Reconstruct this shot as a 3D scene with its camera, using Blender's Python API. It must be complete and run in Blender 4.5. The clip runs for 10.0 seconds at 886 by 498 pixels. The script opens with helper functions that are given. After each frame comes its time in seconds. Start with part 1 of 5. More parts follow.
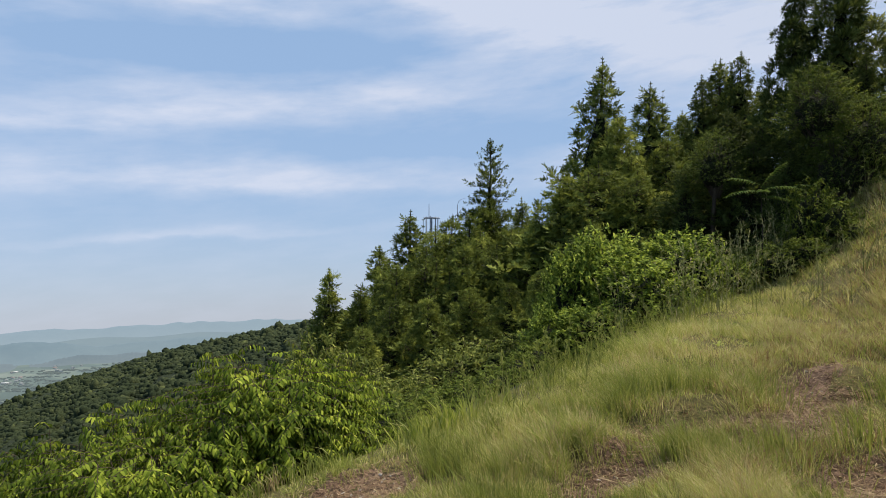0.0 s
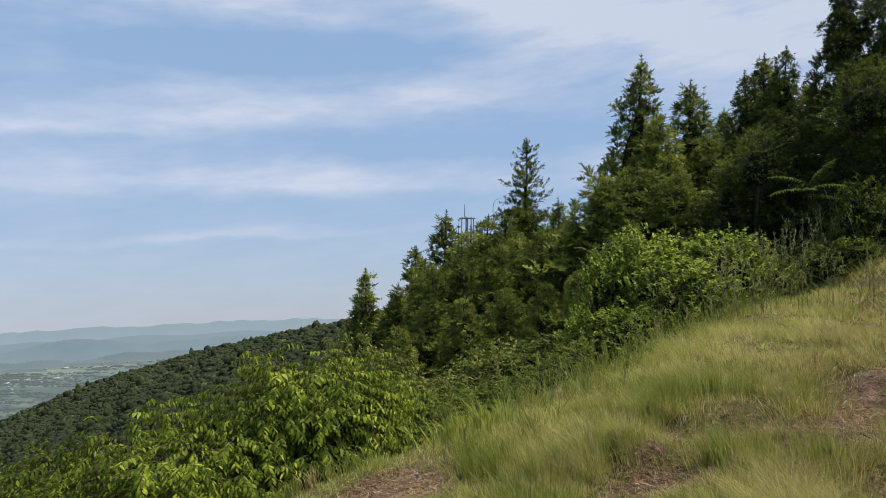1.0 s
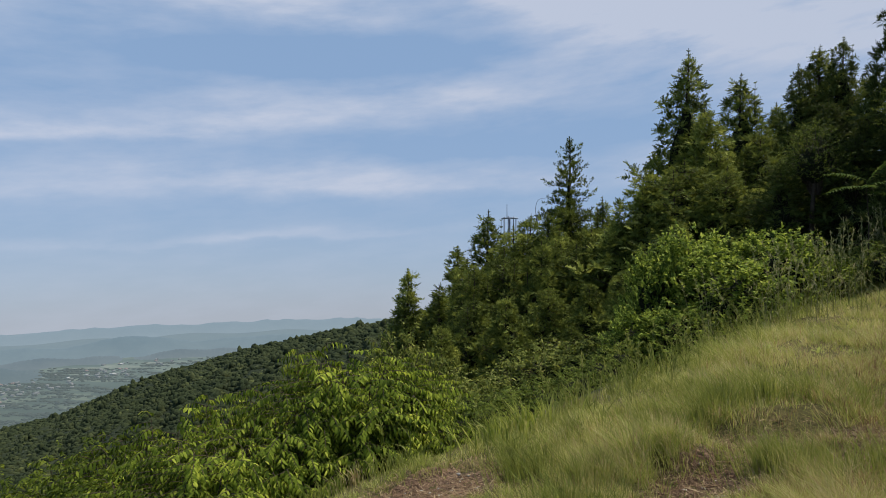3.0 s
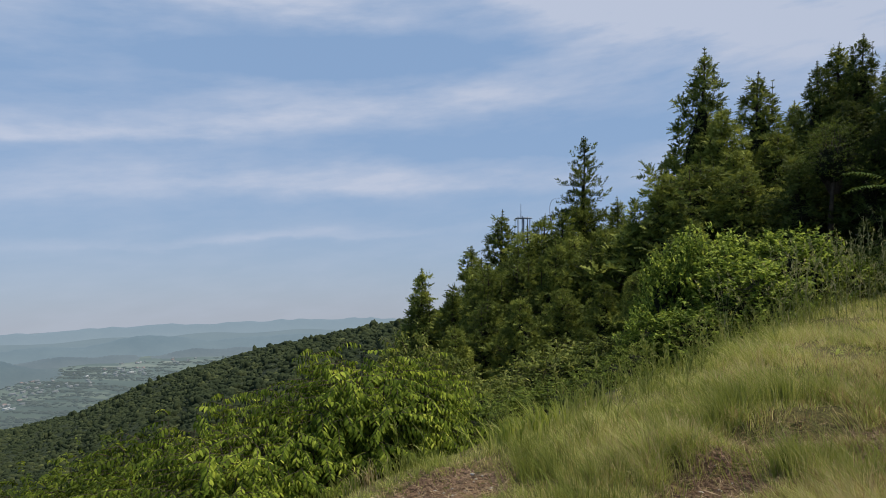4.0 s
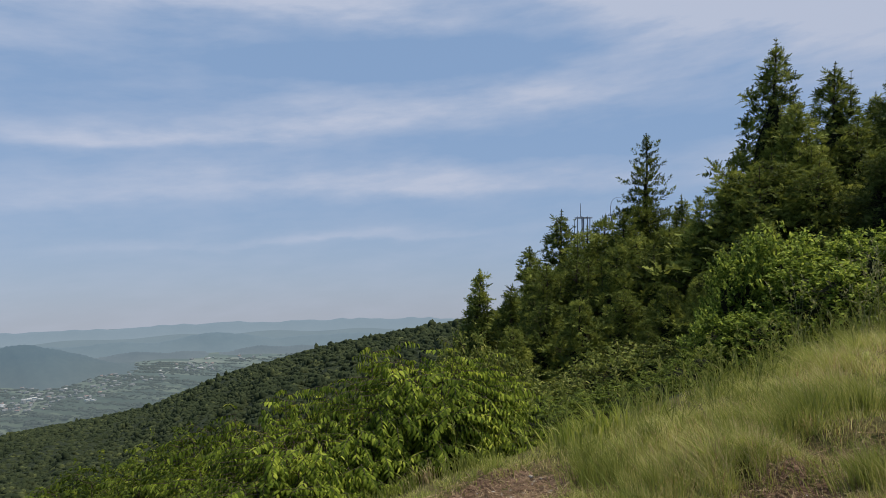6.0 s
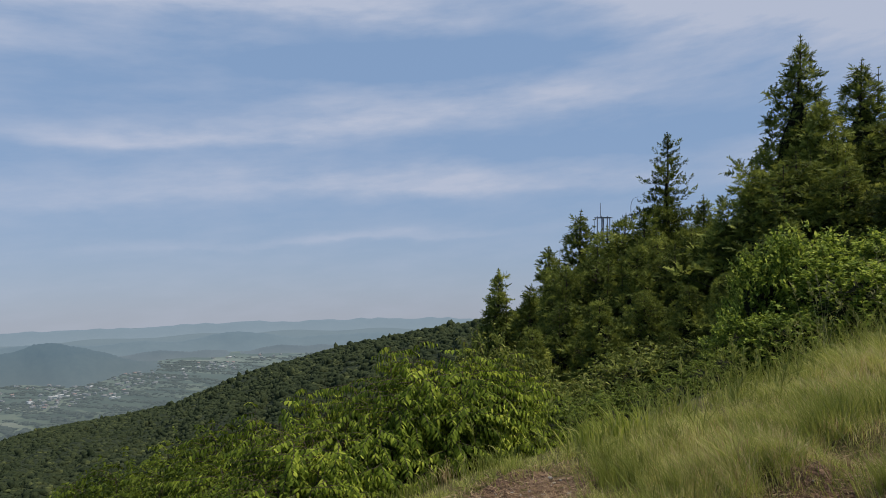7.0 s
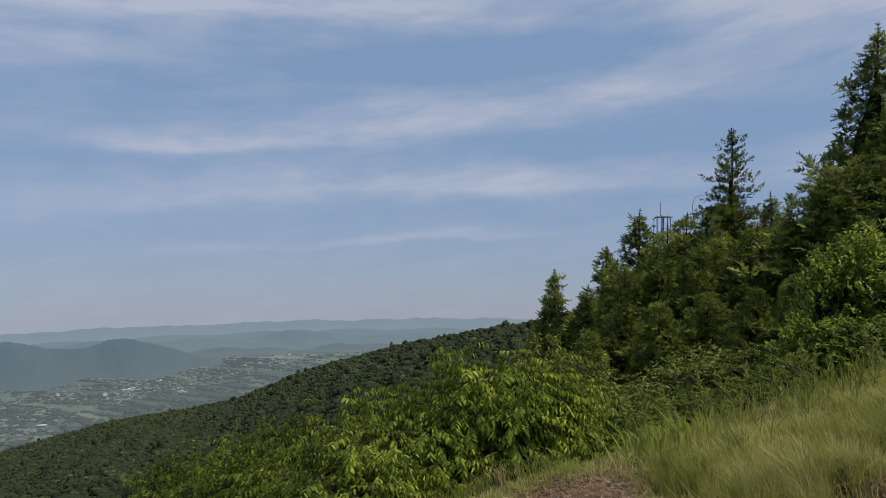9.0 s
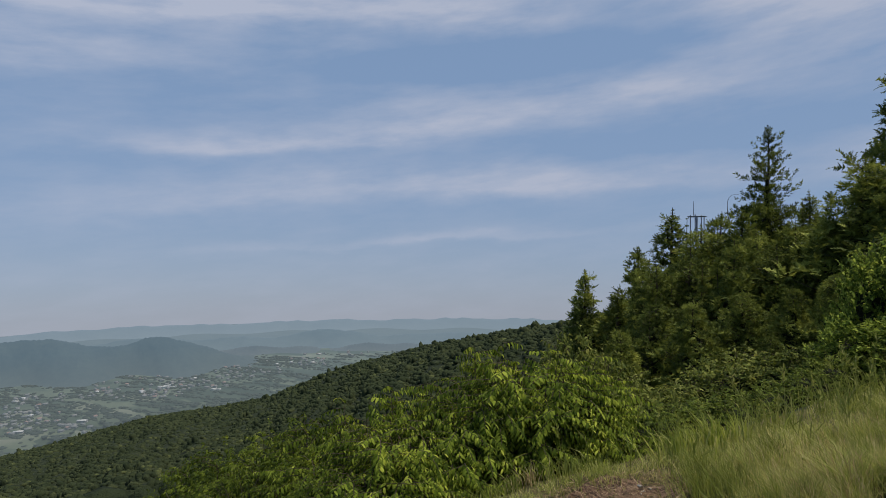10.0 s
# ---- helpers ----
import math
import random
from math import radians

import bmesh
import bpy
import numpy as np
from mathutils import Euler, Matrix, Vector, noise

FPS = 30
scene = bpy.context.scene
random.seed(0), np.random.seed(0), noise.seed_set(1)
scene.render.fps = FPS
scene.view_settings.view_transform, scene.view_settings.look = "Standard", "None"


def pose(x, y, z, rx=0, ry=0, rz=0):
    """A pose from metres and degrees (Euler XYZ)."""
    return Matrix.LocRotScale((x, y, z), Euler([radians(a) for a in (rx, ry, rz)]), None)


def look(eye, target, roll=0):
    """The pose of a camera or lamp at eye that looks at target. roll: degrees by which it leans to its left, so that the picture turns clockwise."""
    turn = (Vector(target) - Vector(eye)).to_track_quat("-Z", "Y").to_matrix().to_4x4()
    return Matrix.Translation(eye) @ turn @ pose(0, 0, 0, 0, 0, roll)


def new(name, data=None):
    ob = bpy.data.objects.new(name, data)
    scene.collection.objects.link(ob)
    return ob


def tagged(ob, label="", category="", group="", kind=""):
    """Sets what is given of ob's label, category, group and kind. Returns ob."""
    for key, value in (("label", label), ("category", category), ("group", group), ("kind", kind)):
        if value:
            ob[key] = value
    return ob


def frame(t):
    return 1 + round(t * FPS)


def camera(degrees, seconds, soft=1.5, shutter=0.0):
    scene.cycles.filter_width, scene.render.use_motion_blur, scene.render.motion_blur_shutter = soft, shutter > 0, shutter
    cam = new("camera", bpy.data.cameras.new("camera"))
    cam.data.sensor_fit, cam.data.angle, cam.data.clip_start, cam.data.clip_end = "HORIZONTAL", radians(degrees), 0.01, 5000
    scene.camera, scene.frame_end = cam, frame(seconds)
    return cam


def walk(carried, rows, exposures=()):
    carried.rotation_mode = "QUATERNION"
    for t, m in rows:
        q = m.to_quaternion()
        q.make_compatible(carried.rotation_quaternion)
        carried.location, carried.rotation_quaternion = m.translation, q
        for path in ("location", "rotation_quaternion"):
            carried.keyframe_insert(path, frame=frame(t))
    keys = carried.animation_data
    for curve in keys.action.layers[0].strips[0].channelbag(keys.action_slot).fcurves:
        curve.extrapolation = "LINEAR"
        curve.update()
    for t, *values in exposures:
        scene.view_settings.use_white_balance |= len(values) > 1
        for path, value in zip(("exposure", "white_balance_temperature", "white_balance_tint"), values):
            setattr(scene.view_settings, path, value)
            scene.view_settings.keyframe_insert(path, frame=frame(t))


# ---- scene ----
# ---------------------------------------------------------------- camera
EYE = 1.6
LENS = 71.5
# seconds, yaw to the left, pitch up, lean
TURN = [
    (0.0, 0, 0, 0), (0.5, 1.574, 0.007, -0.012), (1.0, 3.316, 0.016, -0.02), (1.5, 4.278, 0.026, -0.03), (2.0, 5.775, 0.035, -0.045),
    (2.5, 6.52, 0.036, -0.05), (2.7, 6.8, 0.037, -0.05), (3.8, 8.23, 0.041, -0.055), (4.0, 8.519, 0.045, -0.06), (4.5, 10.843, 0.062, -0.07),
    (5.0, 12.139, 0.066, -0.07), (5.5, 13.149, 0.07, -0.07), (5.7, 13.54, 0.072, -0.07), (6.8, 15.02, 0.08, -0.075), (7.0, 15.65, 0.083, -0.076),
    (7.5, 16.941, 0.088, -0.076), (8.0, 18.084, 0.098, -0.076), (8.5, 19.287, 0.103, -0.076), (9.0, 20.758, 0.112, -0.076), (9.5, 21.838, 0.124, -0.077),
    (10.0, 23.472, 0.128, -0.08),
]
cam = camera(LENS, 10.0, soft=0.7)
walk(cam, [(t, pose(0, 0, EYE, 90 + p, 0, y) @ pose(0, 0, 0, 0, 0, r)) for t, y, p, r in TURN],
     exposures=[(0.0, 0.48, 6620, 10), (1.0, 0.4, 6610, 10), (2.5, 0.22, 6520, 10), (5.0, 0.13, 6420, 11), (10.0, -0.13, 6450, 12)])

# ---------------------------------------------------------------- sky and sun
SUN_EL, SUN_AZ = 65.0, 72.0          # degrees; azimuth to the right of the first view
SUN_STRENGTH, SKY_STRENGTH = 4.8, 0.14
HORIZON_DIP = 0.105                  # the hazy horizon lies under eye level, seen from the mountain


def make_world():
    world = bpy.data.worlds.new("sky")
    scene.world = world
    world.use_nodes = True
    nt = world.node_tree
    nt.nodes.clear()
    n, l = nt.nodes.new, nt.links.new

    def math_node(op, a, b=None, c=None):
        m = n("ShaderNodeMath")
        m.operation = op
        for i, v in enumerate((a, b, c)):
            if v is None:
                continue
            if isinstance(v, (int, float)):
                m.inputs[i].default_value = v
            else:
                l(v, m.inputs[i])
        return m.outputs[0]

    def mix(fac, a, b):
        m = n("ShaderNodeMix")
        m.data_type = "RGBA"
        for k, v in ((0, fac), (6, a), (7, b)):
            if isinstance(v, (int, float)):
                m.inputs[k].default_value = v
            elif isinstance(v, tuple):
                m.inputs[k].default_value = (*v, 1)
            else:
                l(v, m.inputs[k])
        return m.outputs[2]

    co = n("ShaderNodeTexCoord").outputs["Generated"]
    sep = n("ShaderNodeSeparateXYZ")
    l(co, sep.inputs[0])
    x, y, z = sep.outputs
    lift = n("ShaderNodeCombineXYZ")
    l(x, lift.inputs[0]), l(y, lift.inputs[1])
    l(math_node("MAXIMUM", math_node("ADD", z, HORIZON_DIP), 0.012), lift.inputs[2])
    sky = n("ShaderNodeTexSky")
    sky.sky_type = "NISHITA"
    sky.sun_disc = False
    sky.sun_elevation, sky.sun_rotation = radians(SUN_EL), radians(SUN_AZ)
    sky.altitude, sky.air_density, sky.dust_density, sky.ozone_density = 500, 1.0, 0.6, 2.5
    l(lift.outputs[0], sky.inputs[0])
    # azimuth in degrees to the right of +y and height as a tangent
    az = math_node("MULTIPLY", math_node("ARCTAN2", x, y), 180 / math.pi)
    flat = math_node("SQRT", math_node("ADD", math_node("MULTIPLY", x, x), math_node("MULTIPLY", y, y)))
    el = math_node("DIVIDE", z, math_node("MAXIMUM", flat, 0.05))
    # drifting noise that bends the streaks
    stretch = n("ShaderNodeCombineXYZ")
    l(math_node("MULTIPLY", az, 0.055), stretch.inputs[0])
    l(math_node("MULTIPLY", el, 7.0), stretch.inputs[1])
    big = n("ShaderNodeTexNoise")
    big.inputs["Scale"].default_value, big.inputs["Detail"].default_value = 1.3, 7.0
    big.inputs["Roughness"].default_value = 0.55
    l(stretch.outputs[0], big.inputs["Vector"])
    stretch2 = n("ShaderNodeCombineXYZ")
    l(math_node("MULTIPLY", az, 0.06), stretch2.inputs[0])
    l(math_node("ADD", math_node("MULTIPLY", el, 13.0), math_node("MULTIPLY", az, -0.02)), stretch2.inputs[1])
    fine = n("ShaderNodeTexNoise")
    fine.inputs["Scale"].default_value, fine.inputs["Detail"].default_value = 2.0, 8.0
    fine.inputs["Roughness"].default_value = 0.58
    l(stretch2.outputs[0], fine.inputs["Vector"])
    wob = math_node("MULTIPLY", math_node("SUBTRACT", big.outputs[0], 0.5), 0.07)
    el2 = math_node("ADD", el, wob)
    total = None
    for a0, e0, half_a, half_e, slope, power in STREAKS:
        da = math_node("SUBTRACT", az, a0)
        de = math_node("SUBTRACT", math_node("SUBTRACT", el2, e0), math_node("MULTIPLY", da, slope))
        # the lower edge of a streak is sharper than the upper one
        edge = math_node("MULTIPLY_ADD", math_node("LESS_THAN", de, 0.0), 0.9, 0.75)
        qa, qe = math_node("DIVIDE", da, half_a), math_node("MULTIPLY", math_node("DIVIDE", de, half_e), edge)
        g = math_node("ADD", math_node("MULTIPLY", qa, qa), math_node("MULTIPLY", qe, qe))
        g = math_node("MULTIPLY", math_node("EXPONENT", math_node("MULTIPLY", g, -1.0)), power)
        total = g if total is None else math_node("ADD", total, g)
    veil = math_node("MULTIPLY", math_node("SUBTRACT", fine.outputs[0], 0.42), 1.0)
    mask = math_node("ADD", math_node("MULTIPLY", total, math_node("ADD", math_node("MULTIPLY", fine.outputs[0], 2.3), -0.05)), math_node("MULTIPLY", veil, 0.62))
    clamp = n("ShaderNodeClamp")
    l(mask, clamp.inputs[0])
    clamp.inputs["Max"].default_value = 0.9
    # haze towards the horizon
    haze = math_node("EXPONENT", math_node("MULTIPLY", math_node("MAXIMUM", math_node("ADD", el, HORIZON_DIP), 0.0), -9.5))
    clear = mix(0.8, sky.outputs[0], VEIL)
    clear = mix(math_node("MULTIPLY", haze, 0.9), clear, HAZE)
    out = mix(clamp.outputs[0], clear, CLOUD)
    # the haze-lit side of the sky, away from the sun, is a little paler
    side = n("ShaderNodeMapRange")
    side.inputs[1].default_value, side.inputs[2].default_value = -55, 30
    side.inputs[3].default_value, side.inputs[4].default_value = 1.05, 0.98
    l(az, side.inputs[0])
    scale = n("ShaderNodeVectorMath")
    scale.operation = "SCALE"
    l(out, scale.inputs[0])
    l(side.outputs[0], scale.inputs["Scale"])
    out = scale.outputs[0]
    bg = n("ShaderNodeBackground")
    bg.inputs[1].default_value = SKY_STRENGTH
    l(out, bg.inputs[0])
    l(bg.outputs[0], n("ShaderNodeOutputWorld").inputs[0])


CLOUD, HAZE, VEIL = (3.32, 3.66, 4.45), (2.5, 2.73, 3.12), (1.55, 2.36, 3.62)
# cloud streaks: azimuth, height, half length, half thickness, rise per degree, strength
STREAKS = [
    (15, 0.335, 15, 0.085, -0.003, 0.72), (33, 0.28, 13, 0.2025, 0, 0.5), (2, 0.4, 13, 0.05, -0.004, 0.6),
    (-20, 0.208, 19, 0.042, 0.0019, 0.5), (-38, 0.17, 15, 0.014, 0.0016, 0.26), (-3, 0.24, 8, 0.0378, 0.001, 0.28), (-44, 0.16, 10, 0.0162, 0.001, 0.24),
    (-43, 0.076, 15, 0.0324, 0.0019, 0.4), (-12, 0.104, 15, 0.0189, 0.0001, 0.52), (-24, 0.1, 12, 0.027, 0.001, 0.24),
    (-25, 0.019, 17, 0.0088, 0.00095, 0.32), (-46, 0.365, 20, 0.035, 0.0015, 0.72), (-58, 0.275, 8, 0.0405, 0.001, 0.4),
    (-31, 0.325, 8, 0.03, 0.001, 0.22), (-20, 0.38, 11, 0.04, -0.001, 0.5), (18, 0.12, 16, 0.0405, 0, 0.24),
    (7, 0.28, 12, 0.07, -0.003, 0.18), (-12, 0.3, 14, 0.045, 0, -0.22), (-28, 0.29, 9, 0.035, 0.001, -0.22), (-46, 0.3, 10, 0.07, 0, 0.16), (2, 0.165, 14, 0.018, 0.001, -0.25),
]
make_world()
sun_data = bpy.data.lights.new("sun", "SUN")
sun_data.energy, sun_data.angle, sun_data.color = SUN_STRENGTH, radians(0.6), (1.0, 0.91, 0.74)
sun = new("sun", sun_data)
_a, _e = radians(SUN_AZ), radians(SUN_EL)
sun.matrix_world = look((math.sin(_a) * math.cos(_e) * 60, math.cos(_a) * math.cos(_e) * 60, math.sin(_e) * 60), (0, 0, 0))


# ---------------------------------------------------------------- materials
def surface(name, colours, scale=3.0, rough=0.9, bump=0.3, fine_scale=40.0, emit=None, bump_dist=0.02, haze_pool=None):
    """A rough ground-like surface: three colours over two scales of noise, with relief."""
    m = bpy.data.materials.new(name)
    m.use_nodes = True
    nt = m.node_tree
    bsdf = nt.nodes["Principled BSDF"]
    geo = nt.nodes.new("ShaderNodeNewGeometry")
    a, b = nt.nodes.new("ShaderNodeTexNoise"), nt.nodes.new("ShaderNodeTexNoise")
    for node, s in ((a, scale), (b, fine_scale)):
        node.inputs["Scale"].default_value, node.inputs["Detail"].default_value = s, 6.0
        nt.links.new(geo.outputs["Position"], node.inputs["Vector"])
    ave = nt.nodes.new("ShaderNodeMath")
    ave.operation = "MULTIPLY_ADD"
    nt.links.new(b.outputs[0], ave.inputs[0])
    ave.inputs[1].default_value = 0.45
    half = nt.nodes.new("ShaderNodeMath")
    half.operation = "MULTIPLY"
    half.inputs[1].default_value = 0.55
    nt.links.new(a.outputs[0], half.inputs[0])
    nt.links.new(half.outputs[0], ave.inputs[2])
    ramp = nt.nodes.new("ShaderNodeValToRGB")
    for i, (p, c) in enumerate(zip((0.36, 0.5, 0.64), colours)):
        e = ramp.color_ramp.elements[i] if i < 2 else ramp.color_ramp.elements.new(p)
        e.position, e.color = p, (*c, 1)
    nt.links.new(ave.outputs[0], ramp.inputs[0])
    nt.links.new(ramp.outputs[0], bsdf.inputs["Base Color"])
    bsdf.inputs["Roughness"].default_value = rough
    bsdf.inputs["Specular IOR Level"].default_value = 0.2
    if bump:
        bn = nt.nodes.new("ShaderNodeBump")
        bn.inputs["Strength"].default_value, bn.inputs["Distance"].default_value = bump, bump_dist
        nt.links.new(b.outputs[0], bn.inputs["Height"])
        nt.links.new(bn.outputs[0], bsdf.inputs["Normal"])
    # haze painted thicker at the foot: the emission tint shifts with height
    if haze_pool:
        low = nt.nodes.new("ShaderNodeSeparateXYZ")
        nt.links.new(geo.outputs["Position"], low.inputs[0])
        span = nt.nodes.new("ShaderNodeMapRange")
        span.inputs[1].default_value, span.inputs[2].default_value = haze_pool[0], haze_pool[1]
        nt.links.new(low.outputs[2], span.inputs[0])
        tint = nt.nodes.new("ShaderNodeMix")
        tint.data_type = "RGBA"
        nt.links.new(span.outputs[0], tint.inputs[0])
        tint.inputs[6].default_value, tint.inputs[7].default_value = (*haze_pool[2], 1), (*emit[:3], 1)
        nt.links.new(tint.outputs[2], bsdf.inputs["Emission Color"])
    # a glow that stands in for haze on far things
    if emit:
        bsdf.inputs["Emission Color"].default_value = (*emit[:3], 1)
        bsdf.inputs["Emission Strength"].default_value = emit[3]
    return m


def foliage(name, colours, through_light=0.35, rough=0.55, gloss=0.3, patch=0.0, patch_scale=1.0, relief=None, single=False, each=0.0, cells=False):
    """Leaves: each one its own tone, part of the light passing through."""
    m = bpy.data.materials.new(name)
    m.use_nodes = True
    nt = m.node_tree
    bsdf = nt.nodes["Principled BSDF"]
    geo = nt.nodes.new("ShaderNodeNewGeometry")
    ramp = nt.nodes.new("ShaderNodeValToRGB")
    k = len(colours)
    for i, c in enumerate(colours):
        p = i / (k - 1)
        e = ramp.color_ramp.elements[i] if i < 2 else ramp.color_ramp.elements.new(p)
        e.position, e.color = p, (*c, 1)
    value = nt.nodes.new("ShaderNodeObjectInfo").outputs["Random"] if single else geo.outputs["Random Per Island"]
    if cells:
        crown = nt.nodes.new("ShaderNodeTexVoronoi")
        crown.inputs["Scale"].default_value = 0.15
        nt.links.new(geo.outputs["Position"], crown.inputs["Vector"])
        grey = nt.nodes.new("ShaderNodeSeparateColor")
        nt.links.new(crown.outputs["Color"], grey.inputs[0])
        value = grey.outputs[0]
    if patch:
        tex = nt.nodes.new("ShaderNodeTexNoise")
        tex.inputs["Scale"].default_value, tex.inputs["Detail"].default_value = patch_scale, 3.0
        nt.links.new(geo.outputs["Position"], tex.inputs["Vector"])
        spread = nt.nodes.new("ShaderNodeMapRange")
        spread.inputs[1].default_value, spread.inputs[2].default_value = 0.3, 0.7
        nt.links.new(tex.outputs[0], spread.inputs[0])
        mixv = nt.nodes.new("ShaderNodeMix")
        mixv.inputs[0].default_value = patch
        nt.links.new(value, mixv.inputs[2])
        nt.links.new(spread.outputs[0], mixv.inputs[3])
        value = mixv.outputs[0]
    if each:
        blend = nt.nodes.new("ShaderNodeMix")
        blend.inputs[0].default_value = each
        nt.links.new(value, blend.inputs[2])
        nt.links.new(nt.nodes.new("ShaderNodeObjectInfo").outputs["Random"], blend.inputs[3])
        value = blend.outputs[0]
    nt.links.new(value, ramp.inputs[0])
    nt.links.new(ramp.outputs[0], bsdf.inputs["Base Color"])
    bsdf.inputs["Roughness"].default_value = rough
    bsdf.inputs["Specular IOR Level"].default_value = gloss
    if relief:
        bump_tex, bn = nt.nodes.new("ShaderNodeTexNoise"), nt.nodes.new("ShaderNodeBump")
        bump_tex.inputs["Scale"].default_value, bump_tex.inputs["Detail"].default_value = relief[0], 5.0
        bump_tex.inputs["Roughness"].default_value = 0.7
        nt.links.new(geo.outputs["Position"], bump_tex.inputs["Vector"])
        bn.inputs["Strength"].default_value, bn.inputs["Distance"].default_value = 1.0, relief[1]
        nt.links.new(bump_tex.outputs[0], bn.inputs["Height"])
        nt.links.new(bn.outputs[0], bsdf.inputs["Normal"])
    if through_light:
        tr = nt.nodes.new("ShaderNodeBsdfTranslucent")
        hsv = nt.nodes.new("ShaderNodeHueSaturation")
        hsv.inputs["Hue"].default_value, hsv.inputs["Value"].default_value = 0.485, 1.5
        nt.links.new(ramp.outputs[0], hsv.inputs["Color"])
        nt.links.new(hsv.outputs[0], tr.inputs["Color"])
        mx = nt.nodes.new("ShaderNodeMixShader")
        mx.inputs[0].default_value = through_light
        nt.links.new(bsdf.outputs[0], mx.inputs[1])
        nt.links.new(tr.outputs[0], mx.inputs[2])
        nt.links.new(mx.outputs[0], nt.nodes["Material Output"].inputs["Surface"])
    return m


MAT_SOIL = surface("soil", [(0.078, 0.047, 0.031), (0.14, 0.089, 0.06), (0.225, 0.152, 0.103)], 3.0, 0.95, 1.0, 38, bump_dist=0.04)
MAT_LITTER = surface("meadow_litter", [(0.045, 0.042, 0.014), (0.08, 0.07, 0.024), (0.13, 0.10, 0.042)], 1.6, 0.95, 1.0, 45)
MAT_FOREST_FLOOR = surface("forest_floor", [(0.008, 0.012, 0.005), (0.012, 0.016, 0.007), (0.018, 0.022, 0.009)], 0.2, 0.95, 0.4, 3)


def field_material():
    """Farmland seen from afar: a patchwork of plots with paler strips."""
    m = bpy.data.materials.new("valley_fields")
    m.use_nodes = True
    nt = m.node_tree
    bsdf = nt.nodes["Principled BSDF"]
    geo = nt.nodes.new("ShaderNodeNewGeometry")
    turn = nt.nodes.new("ShaderNodeMapping")
    turn.inputs["Rotation"].default_value = (0, 0, 0.6)
    turn.inputs["Scale"].default_value = (0.006, 0.014, 0.0)
    nt.links.new(geo.outputs["Position"], turn.inputs["Vector"])
    cell = nt.nodes.new("ShaderNodeTexVoronoi")
    cell.distance = "CHEBYCHEV"
    cell.inputs["Scale"].default_value = 1.0
    nt.links.new(turn.outputs[0], cell.inputs["Vector"])
    grey = nt.nodes.new("ShaderNodeSeparateColor")
    nt.links.new(cell.outputs["Color"], grey.inputs[0])
    tex = nt.nodes.new("ShaderNodeTexNoise")
    tex.inputs["Scale"].default_value, tex.inputs["Detail"].default_value = 0.004, 5.0
    nt.links.new(geo.outputs["Position"], tex.inputs["Vector"])
    mixv = nt.nodes.new("ShaderNodeMix")
    mixv.inputs[0].default_value = 0.55
    nt.links.new(grey.outputs[0], mixv.inputs[2])
    nt.links.new(tex.outputs[0], mixv.inputs[3])
    ramp = nt.nodes.new("ShaderNodeValToRGB")
    for k, (p, c) in enumerate(((0.2, (0.02, 0.03, 0.022)), (0.5, (0.036, 0.049, 0.035)), (0.68, (0.064, 0.078, 0.054)), (0.84, (0.13, 0.132, 0.108)))):
        e = ramp.color_ramp.elements[k] if k < 2 else ramp.color_ramp.elements.new(p)
        e.position, e.color = p, (*c, 1)
    nt.links.new(mixv.outputs[0], ramp.inputs[0])
    nt.links.new(ramp.outputs[0], bsdf.inputs["Base Color"])
    bsdf.inputs["Roughness"].default_value = 0.95
    bsdf.inputs["Specular IOR Level"].default_value = 0.1
    # haze put into emission, stronger and bluer over the far end of the valley
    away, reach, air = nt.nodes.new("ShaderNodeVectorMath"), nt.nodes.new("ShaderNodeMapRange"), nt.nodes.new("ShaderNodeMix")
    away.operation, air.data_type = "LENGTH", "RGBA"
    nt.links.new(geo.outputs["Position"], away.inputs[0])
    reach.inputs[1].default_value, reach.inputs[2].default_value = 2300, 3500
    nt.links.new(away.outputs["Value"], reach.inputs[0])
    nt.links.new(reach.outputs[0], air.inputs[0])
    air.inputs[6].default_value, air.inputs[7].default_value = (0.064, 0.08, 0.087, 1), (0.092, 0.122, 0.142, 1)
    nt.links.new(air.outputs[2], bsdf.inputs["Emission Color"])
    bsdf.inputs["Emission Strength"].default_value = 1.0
    return m


MAT_FIELDS = field_material()
# hill haze is painted as emission, tinted towards the foot of each range
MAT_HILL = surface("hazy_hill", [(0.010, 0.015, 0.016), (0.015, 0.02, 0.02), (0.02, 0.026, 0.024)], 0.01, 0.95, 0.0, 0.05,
                   emit=(0.09, 0.139, 0.174, 1.0), haze_pool=(-560, -450, (0.112, 0.15, 0.168)))
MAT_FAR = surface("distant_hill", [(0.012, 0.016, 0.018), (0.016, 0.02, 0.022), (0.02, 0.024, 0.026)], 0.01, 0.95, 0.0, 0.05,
                  emit=(0.178, 0.246, 0.302, 1.0), haze_pool=(-558, -490, (0.2, 0.264, 0.312)))
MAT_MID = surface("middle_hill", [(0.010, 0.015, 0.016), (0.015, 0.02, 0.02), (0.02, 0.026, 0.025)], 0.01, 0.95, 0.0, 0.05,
                  emit=(0.124, 0.184, 0.228, 1.0), haze_pool=(-558, -470, (0.155, 0.21, 0.245)))
# valley trees glow faintly: painted haze, put in as emission
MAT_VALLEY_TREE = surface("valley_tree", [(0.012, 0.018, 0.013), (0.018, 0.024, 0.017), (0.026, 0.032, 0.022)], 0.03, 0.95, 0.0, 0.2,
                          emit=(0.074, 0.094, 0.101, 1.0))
MAT_BARK = surface("bark", [(0.03, 0.024, 0.018), (0.055, 0.043, 0.031), (0.09, 0.07, 0.05)], 6, 0.9, 0.8, 60)
